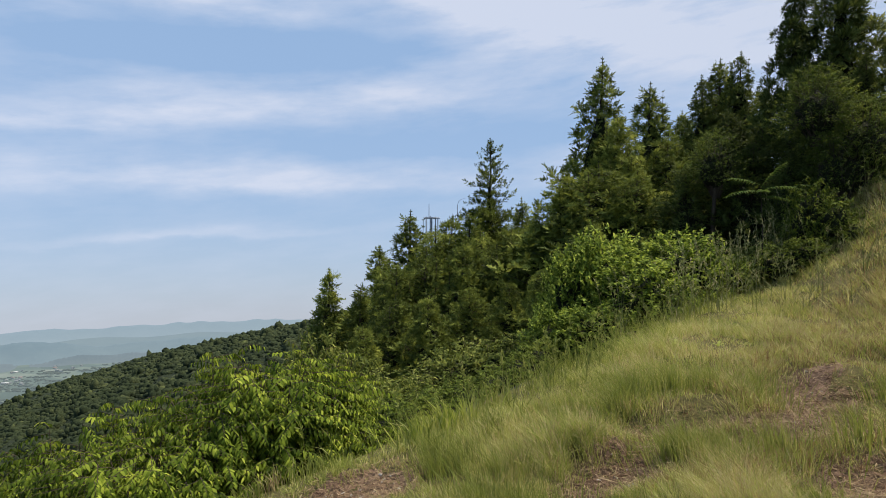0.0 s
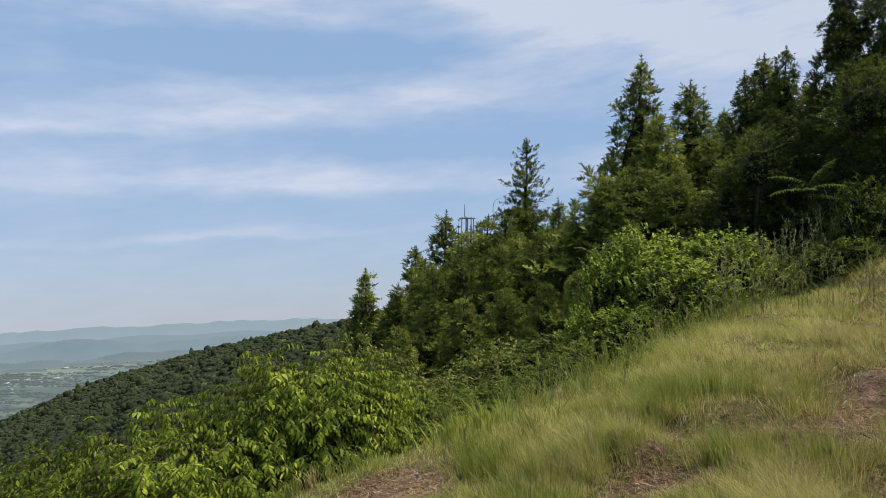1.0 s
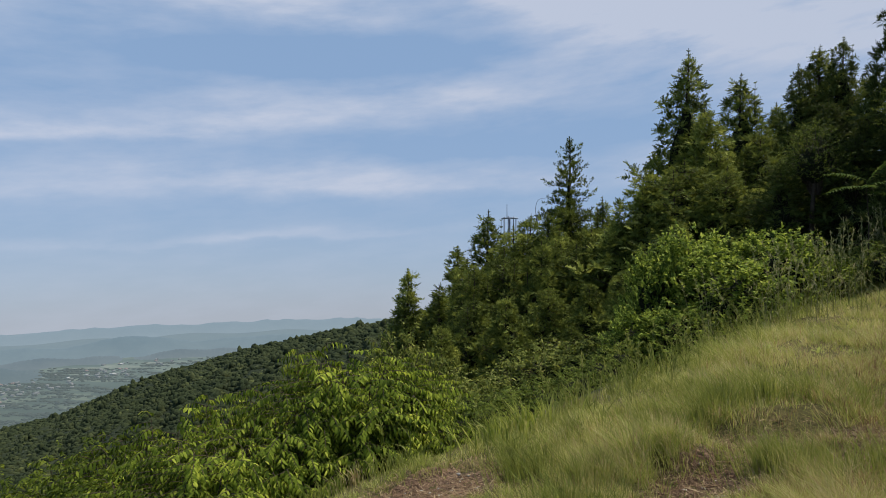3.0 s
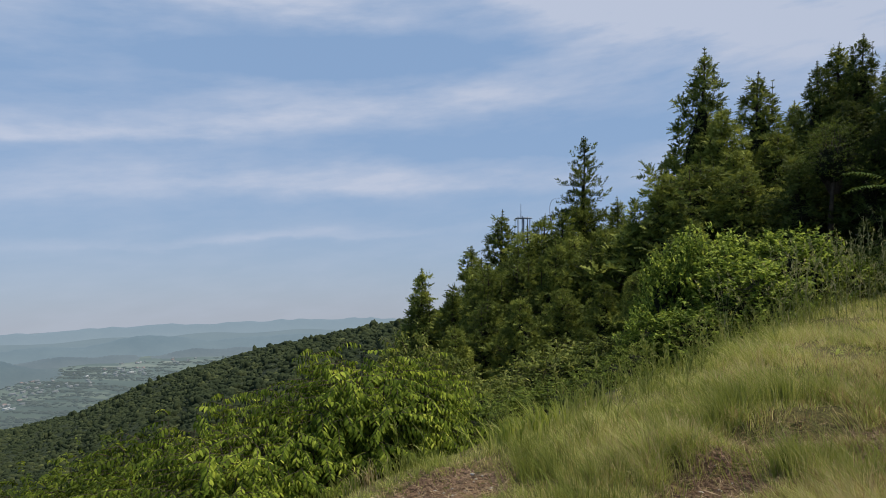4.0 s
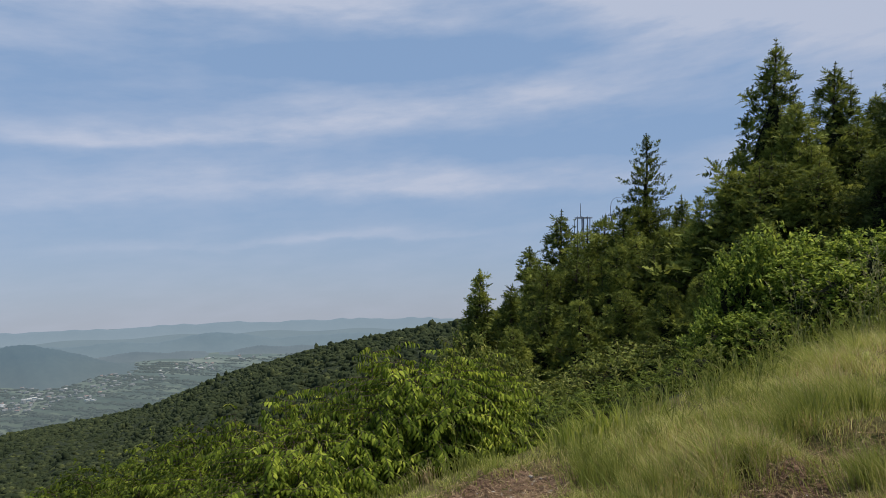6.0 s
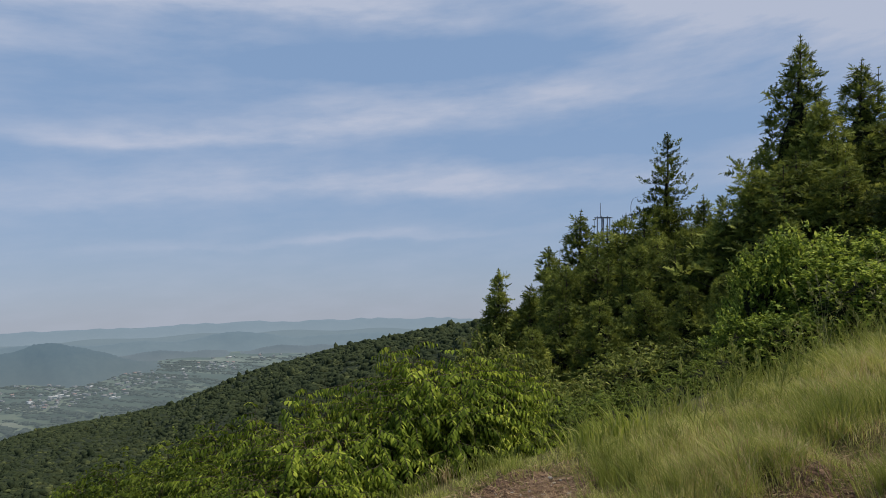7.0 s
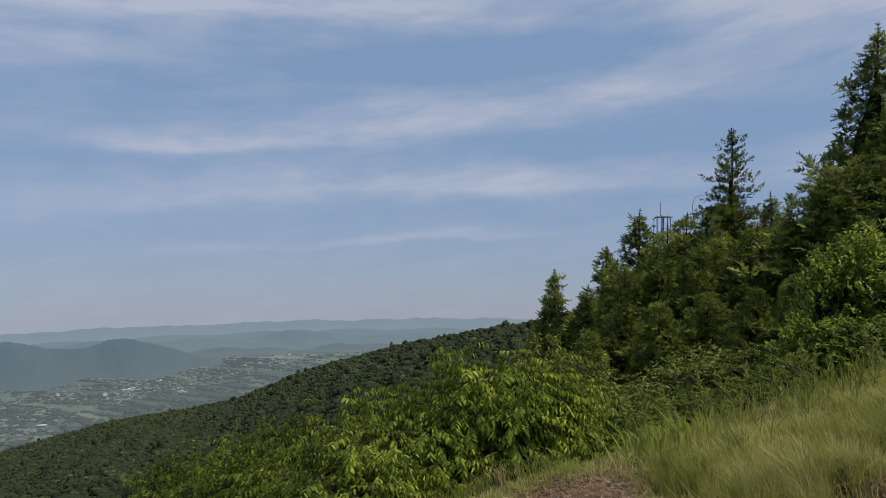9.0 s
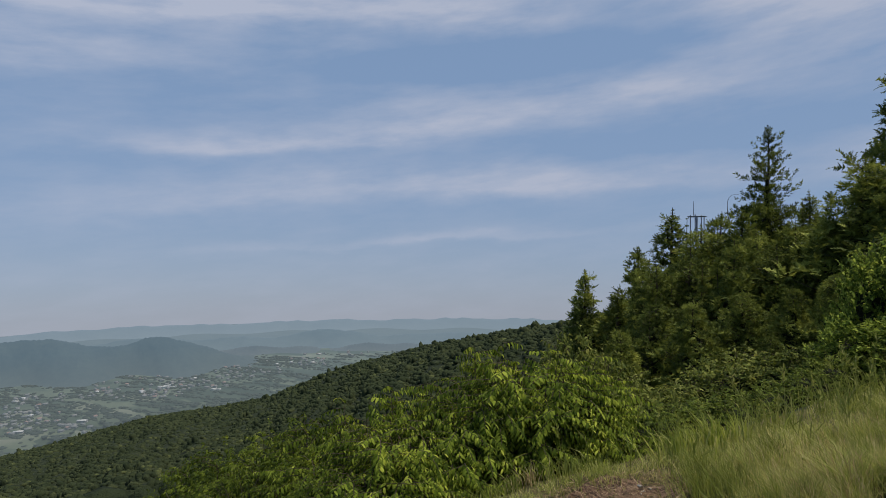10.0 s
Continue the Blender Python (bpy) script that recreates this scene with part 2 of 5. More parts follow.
MAT_STONE = surface("stone", [(0.25, 0.23, 0.2), (0.36, 0.33, 0.29), (0.5, 0.47, 0.42)], 12, 0.85, 0.5, 90)
MAT_CONIFER = foliage("cypress_foliage", [(0.01, 0.016, 0.004), (0.055, 0.078, 0.015), (0.17, 0.205, 0.038), (0.42, 0.45, 0.1)], 0.3, 0.68, 0.12, 0.62, 2.2, each=0.2)
# cypress colours copied darker: shade put into the colour of the right-hand trees
MAT_SHADED_CONIFER = foliage("shaded_cypress_foliage", [(0.009, 0.015, 0.004), (0.033, 0.05, 0.011), (0.085, 0.11, 0.023), (0.23, 0.26, 0.058)], 0.28, 0.68, 0.12, 0.4, 1.0, each=0.3)
# near-black colour that stands in for the shade deep inside crowns
MAT_SHADE_CORE = surface("inner_shade", [(0.008, 0.011, 0.004), (0.014, 0.018, 0.006), (0.022, 0.027, 0.01)], 3.0, 0.95, 1.0, 16, bump_dist=0.15)
MAT_SHRUB = foliage("bright_shrub_leaf", [(0.03, 0.055, 0.008), (0.085, 0.132, 0.018), (0.195, 0.26, 0.038), (0.42, 0.5, 0.1)], 0.42, 0.65, 0.12, 0.25, 1.5)
MAT_BUSH = foliage("broad_bush_leaf", [(0.011, 0.022, 0.003), (0.055, 0.09, 0.009), (0.19, 0.25, 0.028), (0.53, 0.58, 0.09)], 0.42, 0.7, 0.08, 0.42, 1.8)
MAT_SLOPE_BUSH = foliage("slope_bush_leaf", [(0.014, 0.025, 0.003), (0.036, 0.058, 0.005), (0.085, 0.116, 0.011), (0.19, 0.225, 0.03)], 0.34, 0.68, 0.12, 0.4, 1.4)
MAT_UNDER = foliage("undergrowth_leaf", [(0.018, 0.03, 0.005), (0.052, 0.074, 0.012), (0.13, 0.155, 0.03), (0.29, 0.31, 0.08)], 0.35, 0.68, 0.12, 0.4, 1.3)
MAT_EDGE = foliage("edge_bush_leaf", [(0.022, 0.037, 0.005), (0.058, 0.086, 0.011), (0.125, 0.165, 0.023), (0.26, 0.3, 0.055)], 0.34, 0.68, 0.12, 0.4, 1.4)
MAT_GRASS = foliage("meadow_blade", [(0.075, 0.1, 0.02), (0.165, 0.208, 0.038), (0.26, 0.298, 0.063), (0.37, 0.375, 0.105), (0.54, 0.5, 0.23), (0.4, 0.285, 0.125)], 0.35, 0.6, 0.2, 0.42, 1.5)
MAT_TALL = foliage("tall_grass_blade", [(0.07, 0.098, 0.018), (0.135, 0.17, 0.03), (0.21, 0.235, 0.052), (0.32, 0.3, 0.115)], 0.35, 0.6, 0.25, 0.3, 0.9)
# blue raised in these greens, mixing a little haze into the colour
MAT_CANOPY = foliage("wood_canopy", [(0.016, 0.023, 0.013), (0.023, 0.032, 0.0165), (0.031, 0.041, 0.02), (0.043, 0.053, 0.025), (0.09, 0.105, 0.04)], 0.0, 0.95, 0.05, 0.78, 0.06, relief=(1.1, 0.6))
MAT_SHEET = foliage("canopy_sheet", [(0.011, 0.016, 0.010), (0.017, 0.024, 0.014), (0.025, 0.033, 0.019), (0.037, 0.045, 0.025), (0.078, 0.092, 0.042)], 0.0, 0.95, 0.05, 0.75, 0.13, relief=(1.1, 1.0), cells=True)
MAT_STEEL = surface("galvanised_steel", [(0.18, 0.205, 0.25), (0.24, 0.265, 0.31), (0.31, 0.335, 0.38)], 3, 0.5, 0.1, 30)
# emission on walls and roofs paints the haze in front of them
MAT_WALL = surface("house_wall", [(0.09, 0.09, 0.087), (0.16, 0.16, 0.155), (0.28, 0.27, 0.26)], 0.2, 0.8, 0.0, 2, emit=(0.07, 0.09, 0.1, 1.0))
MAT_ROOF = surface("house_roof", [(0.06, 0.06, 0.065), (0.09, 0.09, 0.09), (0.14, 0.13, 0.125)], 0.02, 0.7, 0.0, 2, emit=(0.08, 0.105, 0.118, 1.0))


# ---------------------------------------------------------------- mesh helpers
def mesh_of(name, verts, faces, material, smooth=False):
    me = bpy.data.meshes.new(name)
    verts, faces = np.asarray(verts, np.float32), np.asarray(faces, np.int32)
    me.vertices.add(len(verts))
    me.vertices.foreach_set("co", verts.ravel())
    me.loops.add(faces.size)
    me.loops.foreach_set("vertex_index", faces.ravel())
    me.polygons.add(len(faces))
    k = faces.shape[1]
    me.polygons.foreach_set("loop_start", np.arange(0, faces.size, k, dtype=np.int32))
    me.polygons.foreach_set("loop_total", np.full(len(faces), k, np.int32))
    if smooth:
        me.polygons.foreach_set("use_smooth", np.ones(len(faces), bool))
    me.update(calc_edges=True)
    me.validate()
    for mt in material if isinstance(material, (list, tuple)) else [material]:
        me.materials.append(mt)
    return me


def part(name, me, parent, label=""):
    ob = new(name, me)
    ob.parent = parent
    return tagged(ob, label)


def unit(v):
    return v / np.maximum(np.linalg.norm(v, axis=-1, keepdims=True), 1e-9)


class Heap:
    """Collects triangles."""
    def __init__(self):
        self.v, self.f, self.n = [], [], 0

    def add(self, v, f):
        self.v.append(np.asarray(v, float))
        self.f.append(np.asarray(f, int) + self.n)
        self.n += len(v)

    def mesh(self, name, material, smooth=False):
        return mesh_of(name, np.concatenate(self.v), np.concatenate(self.f), material, smooth)


def leaves(p, d, up, length, width, fold=0.25, droop=0.25):
    """Leaf blades with a folded midrib: base p, way d, upper side up."""
    n = len(p)
    d, length, width = unit(d), np.broadcast_to(length, n)[:, None], np.broadcast_to(width, n)[:, None]
    side = unit(np.cross(d, up))
    top = np.cross(side, d)
    mid = p + d * length * 0.45
    tip = p + d * length - top * length * droop
    left, right = mid + side * width / 2 + top * width * fold, mid - side * width / 2 + top * width * fold
    v = np.stack([p, left, mid, right, tip], 1).reshape(-1, 3)
    f = np.array([[0, 2, 1], [0, 3, 2], [1, 2, 4], [2, 3, 4]])
    return v, (f[None] + 5 * np.arange(n)[:, None, None]).reshape(-1, 3)


def ovals(p, d, up, length, width, droop=0.3):
    """Oval leaf blades that bend down towards the tip."""
    n = len(p)
    d, length, width = unit(d), np.broadcast_to(length, n)[:, None], np.broadcast_to(width, n)[:, None]
    side = unit(np.cross(d, up)) * width / 2
    top = np.cross(unit(side), d)
    a, c = p + d * length * 0.3 + top * length * 0.04, p + d * length * 0.68 - top * length * droop * 0.35
    v = np.stack([p, a + side * 0.92, a - side * 0.92, c + side * 0.9, c - side * 0.9, p + d * length * 0.98 - top * length * droop], 1).reshape(-1, 3)
    f = np.array([[0, 2, 1], [1, 2, 4], [1, 4, 3], [3, 4, 5]])
    return v, (f[None] + 6 * np.arange(n)[:, None, None]).reshape(-1, 3)


def scales(p, d, up, length, width):
    """Small flat sprays of two triangles each."""
    n = len(p)
    d, length, width = unit(d), np.broadcast_to(length, n)[:, None], np.broadcast_to(width, n)[:, None]
    side = unit(np.cross(d, up))
    mid = p + d * length * 0.5
    v = np.stack([p, mid + side * width / 2, p + d * length, mid - side * width / 2], 1).reshape(-1, 3)
    f = np.array([[0, 1, 2], [0, 2, 3]])
    return v, (f[None] + 4 * np.arange(n)[:, None, None]).reshape(-1, 3)


def needles(p, d, up, length, width):
    """Fine pointed sprays, one triangle each."""
    n = len(p)
    d, length, width = unit(d), np.broadcast_to(length, n)[:, None], np.broadcast_to(width, n)[:, None]
    side = unit(np.cross(d, up)) * width / 2
    return np.stack([p - side, p + side, p + d * length], 1).reshape(-1, 3), np.arange(3 * n).reshape(-1, 3)


def blades(p, lean, height, width, simple=False):
    """Grass blades bending over by lean (a level vector); simple ones are a single sliver."""
    n = len(p)
    height, width = np.broadcast_to(height, n)[:, None], np.broadcast_to(width, n)[:, None]
    z = np.array([0, 0, 1.0])
    turn = RNG.uniform(0, np.pi, n)
    side = np.stack([np.cos(turn), np.sin(turn), 0 * turn], -1) * width / 2
    mid = p + z * height * 0.6 + lean * height * 0.25
    tip = p + z * height * 0.95 + lean * height * 0.8
    if simple:
        return np.stack([p - side, p + side, tip], 1).reshape(-1, 3), np.arange(3 * n).reshape(-1, 3)
    v = np.stack([p - side, p + side, mid - side * 0.8, mid + side * 0.8, tip], 1).reshape(-1, 3)
    f = np.array([[0, 1, 3], [0, 3, 2], [2, 3, 4]])
    return v, (f[None] + 5 * np.arange(n)[:, None, None]).reshape(-1, 3)


def tube(points, radii, sides=6):
    points = np.asarray(points, float)
    way = unit(np.gradient(points, axis=0))
    ref = np.array([0.31, 0.95, 0.05])
    a = unit(np.cross(way, ref))
    b = np.cross(way, a)
    ang = np.linspace(0, 2 * np.pi, sides, endpoint=False)
    ring = a[:, None] * np.cos(ang)[None, :, None] + b[:, None] * np.sin(ang)[None, :, None]
    v = (points[:, None] + ring * np.asarray(radii)[:, None, None]).reshape(-1, 3)
    f = []
    for i in range(len(points) - 1):
        for j in range(sides):
            k = (j + 1) % sides
            f += [(i * sides + j, i * sides + k, (i + 1) * sides + k), (i * sides + j, (i + 1) * sides + k, (i + 1) * sides + j)]
    return v, f


def icosphere(sub, dome=False):
    bm = bmesh.new()
    bmesh.ops.create_icosphere(bm, subdivisions=sub, radius=1.0)
    v = np.array([p.co for p in bm.verts])
    f = np.array([[p.index for p in q.verts] for q in bm.faces])
    bm.free()
    if dome:
        f = f[v[f][:, :, 2].mean(1) > -0.3]
    return v, f


RNG = np.random.default_rng(7)


# ---------------------------------------------------------------- the lie of the land
FLOOR = EYE - 560.0
CREST_AZ = [-180, -120, -75, -57.5, -49, -42.8, -39, -35, -30.4, -25.2, -17.4, -12.7, -8.2, -5, 10, 40, 110, 180]
CREST_TAN = [0.0, -0.22, -0.30, -0.271, -0.246, -0.2385, -0.2298, -0.2035, -0.18, -0.158, -0.1325, -0.1192, -0.1015, -0.0945, -0.06, 0.0, 0.02, 0.0]
CREST_FAR = [500, 900, 1850, 2050, 2250, 2300, 1650, 1250, 1020, 860, 720, 650, 620, 600, 550, 500, 500, 500]


def soft(s, w):
    return w * np.log1p(np.exp(np.clip(s / w, -40, 40)))


BARE = [(-0.6, 4.15, 0.46, 0.28, 0.5), (1.02, 3.72, 0.38, 0.25, 0.5), (1.8, 4.36, 0.45, 0.15, -0.1), (2.1, 3.98, 0.45, 0.16, 0.1), (2.6, 4.3, 0.45, 0.32, 0.9),
        (2.85, 4.8, 0.65, 0.3, 1.0), (2.35, 3.35, 0.42, 0.2, 0.2), (0.75, 4.55, 0.26, 0.1, 0.2), (3.35, 4.85, 0.28, 0.1, 0.0)]


def bareness(x, y, wide=1.0):
    k = np.zeros_like(x)
    for cx, cy, rx, ry, turn in BARE:
        dx, dy = x - cx, y - cy
        a, b = dx * math.cos(turn) + dy * math.sin(turn), -dx * math.sin(turn) + dy * math.cos(turn)
        k = np.maximum(k, np.exp(-((a / rx / wide) ** 2 + (b / ry / wide) ** 2) ** 2))
    return k


def near_land(x, y):
    x, y = np.asarray(x, float), np.asarray(y, float)
    z = 0.114 * 60 * np.tanh(x / 60) + 0.025 * 60 * np.tanh(y / 60)
    s = (y - 1.08 * x - 5.1) / 1.47
    z = z - 0.5 * soft(s - 0.3, 0.45)
    z = z + 0.05 * np.sin(x * 1.3 + 0.6 * y) * np.cos(y * 1.1 - 0.4 * x) + 0.03 * np.sin(x * 3.1 + 1) * np.sin(y * 2.7 + x) - 0.07 * bareness(x, y)
    # low worn banks where the turf has broken away
    for cx, cy, half, high in ((1.8, 4.47, 0.45, 0.14), (0.95, 3.92, 0.32, 0.1), (3.35, 4.94, 0.3, 0.11)):
        z = z + high * np.exp(-((x - cx) / half) ** 4) * np.clip((y - cy) / 0.14, 0, 1) * np.exp(-np.clip(y - cy - 0.15, 0, 9) / 0.7)
    t = np.clip(x - 4.6, 0, 3.2)
    z = z + 0.14 * t * t + 0.25 * np.clip(x - 7.8, 0, 25)
    return z


def land(x, y):
    x, y = np.asarray(x, float), np.asarray(y, float)
    r, az = np.hypot(x, y), np.degrees(np.arctan2(x, y))
    top, far = np.interp(az, CREST_AZ, CREST_TAN), np.interp(az, CREST_AZ, CREST_FAR)
    q = np.clip(np.log(np.maximum(r, 1) / 60) / np.log(far / 60), 0, 1)
    slope = EYE + r * (top - 0.28 * (1 - q) ** 1.5)
    slope += np.where(r < far, 1, 0) * (np.sin(az * 0.9 + r * 0.006) + np.sin(az * 2.3 - r * 0.011)) * r * 0.004 * np.sin(np.pi * q)
    slope = np.where(r > far, EYE + r * top - 0.14 * (r - far), slope)
    w = np.clip((r - 25) / 50, 0, 1)
    w = w * w * (3 - 2 * w)
    return near_land(x, y) * (1 - w) + np.maximum(slope, FLOOR) * w


def ground_at(az, d):
    a = math.radians(az)
    x, y = d * math.sin(a), d * math.cos(a)
    return x, y, float(land(x, y))


def make_ground():
    az = np.concatenate([np.linspace(-75, 40, 280, endpoint=False), np.linspace(40, 285, 160, endpoint=False)])
    r = np.concatenate([[0.12, 0.3], np.geomspace(0.5, 40, 110), np.geomspace(42, 4950, 120)])
    A, Rr = np.meshgrid(np.radians(az), r, indexing="ij")
    x, y = Rr * np.sin(A), Rr * np.cos(A)
    z = land(x, y)
    n, m = len(az), len(r)
    v = np.concatenate([np.stack([x, y, z], -1).reshape(-1, 3), [[0, 0, float(land(0, 0))]]])
    i, j = np.meshgrid(np.arange(n), np.arange(m - 1), indexing="ij")
    k = (i + 1) % n
    f = np.stack([i * m + j, i * m + j + 1, k * m + j + 1, k * m + j], -1).reshape(-1, 4)
    k2 = np.arange(0, n, 2)
    cap = np.stack([np.full(n // 2, n * m), (k2 + 2) % n * m, (k2 + 1) * m, k2 * m], -1)[:, ::-1]
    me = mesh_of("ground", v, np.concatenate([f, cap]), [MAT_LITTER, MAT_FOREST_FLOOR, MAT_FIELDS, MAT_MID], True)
    far = np.interp((np.degrees(A) + 180) % 360 - 180, CREST_AZ, CREST_FAR)
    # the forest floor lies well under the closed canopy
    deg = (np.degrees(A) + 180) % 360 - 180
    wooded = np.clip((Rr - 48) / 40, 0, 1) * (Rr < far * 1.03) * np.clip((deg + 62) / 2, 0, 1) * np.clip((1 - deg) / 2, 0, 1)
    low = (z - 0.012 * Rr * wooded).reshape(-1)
    me.vertices.foreach_set("co", np.concatenate([np.stack([x.reshape(-1), y.reshape(-1), low], -1), v[-1:]]).astype(np.float32).reshape(-1))
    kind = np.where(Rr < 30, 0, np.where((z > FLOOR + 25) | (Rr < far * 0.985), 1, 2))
    # beyond 3500 m the floor takes the hill material with its painted haze
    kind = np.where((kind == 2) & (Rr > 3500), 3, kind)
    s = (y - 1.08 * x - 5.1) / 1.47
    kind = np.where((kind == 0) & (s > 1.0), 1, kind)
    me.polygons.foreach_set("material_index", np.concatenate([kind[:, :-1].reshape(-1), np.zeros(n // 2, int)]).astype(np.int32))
    ob = new("ground", me)
    tagged(ob, "grassy mountain top falling away to wooded slopes and a farmed valley", "ground", kind="structure")


make_ground()


def ridge(name, label, az0, az1, r, crest, depth, mat, seed):
    """A range of hills across the valley: crest(az) gives its height above the valley floor."""
    az = np.linspace(az0, az1, 260)
    t = np.linspace(-1, 1, 28)
    A, Tt = np.meshgrid(az, t, indexing="ij")
    rr = r + depth * Tt * (1 + 0.3 * np.sin(A * 0.8 + seed))
    hgt = np.vectorize(crest)(A)
    lump = np.zeros_like(A)
    for k, (fa, ft) in enumerate(((0.9, 2.0), (2.1, 3.5), (4.7, 5.0))):
        lump += np.sin(A * fa + seed * (k + 1) + Tt * ft) * np.cos(Tt * ft * 1.3 + A * fa * 0.4 + k) / (k + 1.5)
    fine = 2.2 * np.sin(A * 9.1 + seed) * np.sin(A * 5.3 + 2) + 1.4 * np.sin(A * 21 + 3 * Tt)
    z = FLOOR - 6 + ((hgt + fine) * (1 + 0.16 * lump * np.abs(Tt) ** 0.5)) * np.cos(Tt * np.pi / 2) ** 1.9
    a = np.radians(A)
    v = np.stack([rr * np.sin(a), rr * np.cos(a), z], -1).reshape(-1, 3)
    n, m = A.shape
    i, j = np.meshgrid(np.arange(n - 1), np.arange(m - 1), indexing="ij")
    f = np.stack([i * m + j, i * m + j + 1, (i + 1) * m + j + 1, (i + 1) * m + j], -1).reshape(-1, 4)
    ob = new(name, mesh_of(name, v, f, mat, True))
    tagged(ob, label, "hill", kind="structure")


def bumps(*peaks):
    return lambda a: sum(h * math.exp(-((a - c) / w) ** 2) for c, w, h in peaks)


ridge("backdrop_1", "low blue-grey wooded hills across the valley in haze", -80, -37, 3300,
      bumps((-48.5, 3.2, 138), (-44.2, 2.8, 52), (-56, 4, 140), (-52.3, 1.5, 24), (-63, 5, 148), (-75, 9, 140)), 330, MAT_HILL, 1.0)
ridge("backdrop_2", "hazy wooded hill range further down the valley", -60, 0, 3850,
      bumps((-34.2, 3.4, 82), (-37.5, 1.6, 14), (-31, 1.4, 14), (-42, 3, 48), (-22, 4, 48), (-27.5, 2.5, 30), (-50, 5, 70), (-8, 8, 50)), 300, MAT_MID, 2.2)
# haze painted as emission here too, between the near and middle tints
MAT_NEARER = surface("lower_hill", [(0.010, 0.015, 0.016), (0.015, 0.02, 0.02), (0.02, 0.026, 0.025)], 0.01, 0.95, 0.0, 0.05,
                     emit=(0.11, 0.15, 0.18, 1.0), haze_pool=(-558, -525, (0.135, 0.172, 0.196)))
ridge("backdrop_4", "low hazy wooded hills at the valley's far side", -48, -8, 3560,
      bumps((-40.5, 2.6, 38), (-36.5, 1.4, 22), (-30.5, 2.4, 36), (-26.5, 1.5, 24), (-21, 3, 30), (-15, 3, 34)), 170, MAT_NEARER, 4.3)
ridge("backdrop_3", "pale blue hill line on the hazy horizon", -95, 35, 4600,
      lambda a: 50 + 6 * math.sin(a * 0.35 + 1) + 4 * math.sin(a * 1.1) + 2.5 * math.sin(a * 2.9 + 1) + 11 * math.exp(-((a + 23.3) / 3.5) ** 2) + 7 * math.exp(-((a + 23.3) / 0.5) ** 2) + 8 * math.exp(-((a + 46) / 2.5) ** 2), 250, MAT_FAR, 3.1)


# ---------------------------------------------------------------- far woods
def make_woods():
    # the closed canopy: one rolling sheet of domed crowns over the spur
    az, r = np.linspace(-62, 1, 360), np.geomspace(45, 2380, 380)
    A, Rr = np.meshgrid(np.radians(az), r, indexing="ij")
    x, y, far_log = Rr * np.sin(A), Rr * np.cos(A), np.log(Rr)

    def crowns(cell, seed):
        p, q = A / cell + 0.35 * np.sin(far_log * 30 + A * 20), far_log / cell + 0.35 * np.sin(A * 50)
        gx, gy = np.floor(p), np.floor(q)
        best, tone = np.full(x.shape, 9.0), np.zeros(x.shape)
        for i in (-1, 0, 1):
            for j in (-1, 0, 1):
                u, v = gx + i, gy + j
                h1 = np.modf(np.abs(np.sin(u * 12.99 + v * 78.23 + seed) * 43758.5))[0]
                h2 = np.modf(np.abs(np.sin(u * 39.35 + v * 11.13 + seed) * 24634.6))[0]
                d = np.hypot(p - u - h1, q - v - h2)
                tone, best = np.where(d < best, h2, tone), np.minimum(best, d)
        return np.sqrt(np.clip(1 - (best / 0.95) ** 2, 0, 1)), tone

    big, tone = crowns(0.0095, 1.0)
    small, lift = crowns(0.0042, 5.0)
    size = np.minimum(Rr, 1100) * 0.0095
    z = land(x, y) - 0.0006 * Rr + size * ((0.1 + 0.2 * tone) * big + (0.05 + 0.1 * lift) * small)
    n, m = A.shape
    i, j = np.meshgrid(np.arange(n - 1), np.arange(m - 1), indexing="ij")
    f = np.stack([i * m + j, i * m + j + 1, (i + 1) * m + j + 1, (i + 1) * m + j], -1)
    f = f[(r[None, 1:] < np.interp(az[:-1], CREST_AZ, CREST_FAR)[:, None] * 1.01)]
    tagged(new("forest_canopy", mesh_of("forest_canopy", np.stack([x, y, z], -1).reshape(-1, 3), f, MAT_SHEET, True)),
           "closed dark green forest canopy on the mountain spur", "woods", kind="stuff")
    h = Heap()
    for lumps, sub, lo, hi, count in ((3, 1, 1000, 2350, 8500), (5, 1, 420, 1000, 8000), (8, 1, 130, 420, 4200), (18, 1, 46, 140, 620)):
        bv, bf = icosphere(sub, True)
        az = RNG.uniform(-74, 6, count * 3)
        far = np.interp(az, CREST_AZ, CREST_FAR)
        r = lo * (hi / lo) ** (RNG.uniform(0, 1, count * 3) ** 0.85)
        ok = r < far * 1.015
        az, r = az[ok][:count], r[ok][:count]
        a = np.radians(az)
        x, y = r * np.sin(a), r * np.cos(a)
        z = land(x, y)
        n = len(r)
        size = (2.5 + 0.0019 * r) * RNG.uniform(0.55, 1.45, n)
        tall = np.where(RNG.random(n) < 0.02, RNG.uniform(1.3, 1.8, n), RNG.uniform(0.55, 0.9, n))
        mid = np.stack([x, y, z + size * tall * 0.05 - 0.0004 * r], -1)
        # every crown is a heap of rounded lumps
        way = unit(RNG.normal(0, 1, (n, lumps, 3)) + [0, 0, 0.5]) * 0.66
        big = (0.7 if lumps == 3 else 0.55) * RNG.uniform(0.75, 1.15, (n, lumps)) * size[:, None]
        v = bv[None, None] * (1 + RNG.normal(0, 0.2, (n, lumps, len(bv))))[..., None] * big[..., None, None] + (way * size[:, None, None])[:, :, None]
        v[..., 2] *= tall[:, None, None]
        v = v + mid[:, None, None]
        h.add(v.reshape(-1, 3), (bf[None] + len(bv) * np.arange(n * lumps)[:, None, None]).reshape(-1, 3))
    ob = new("woodland", h.mesh("woodland", MAT_CANOPY, True))
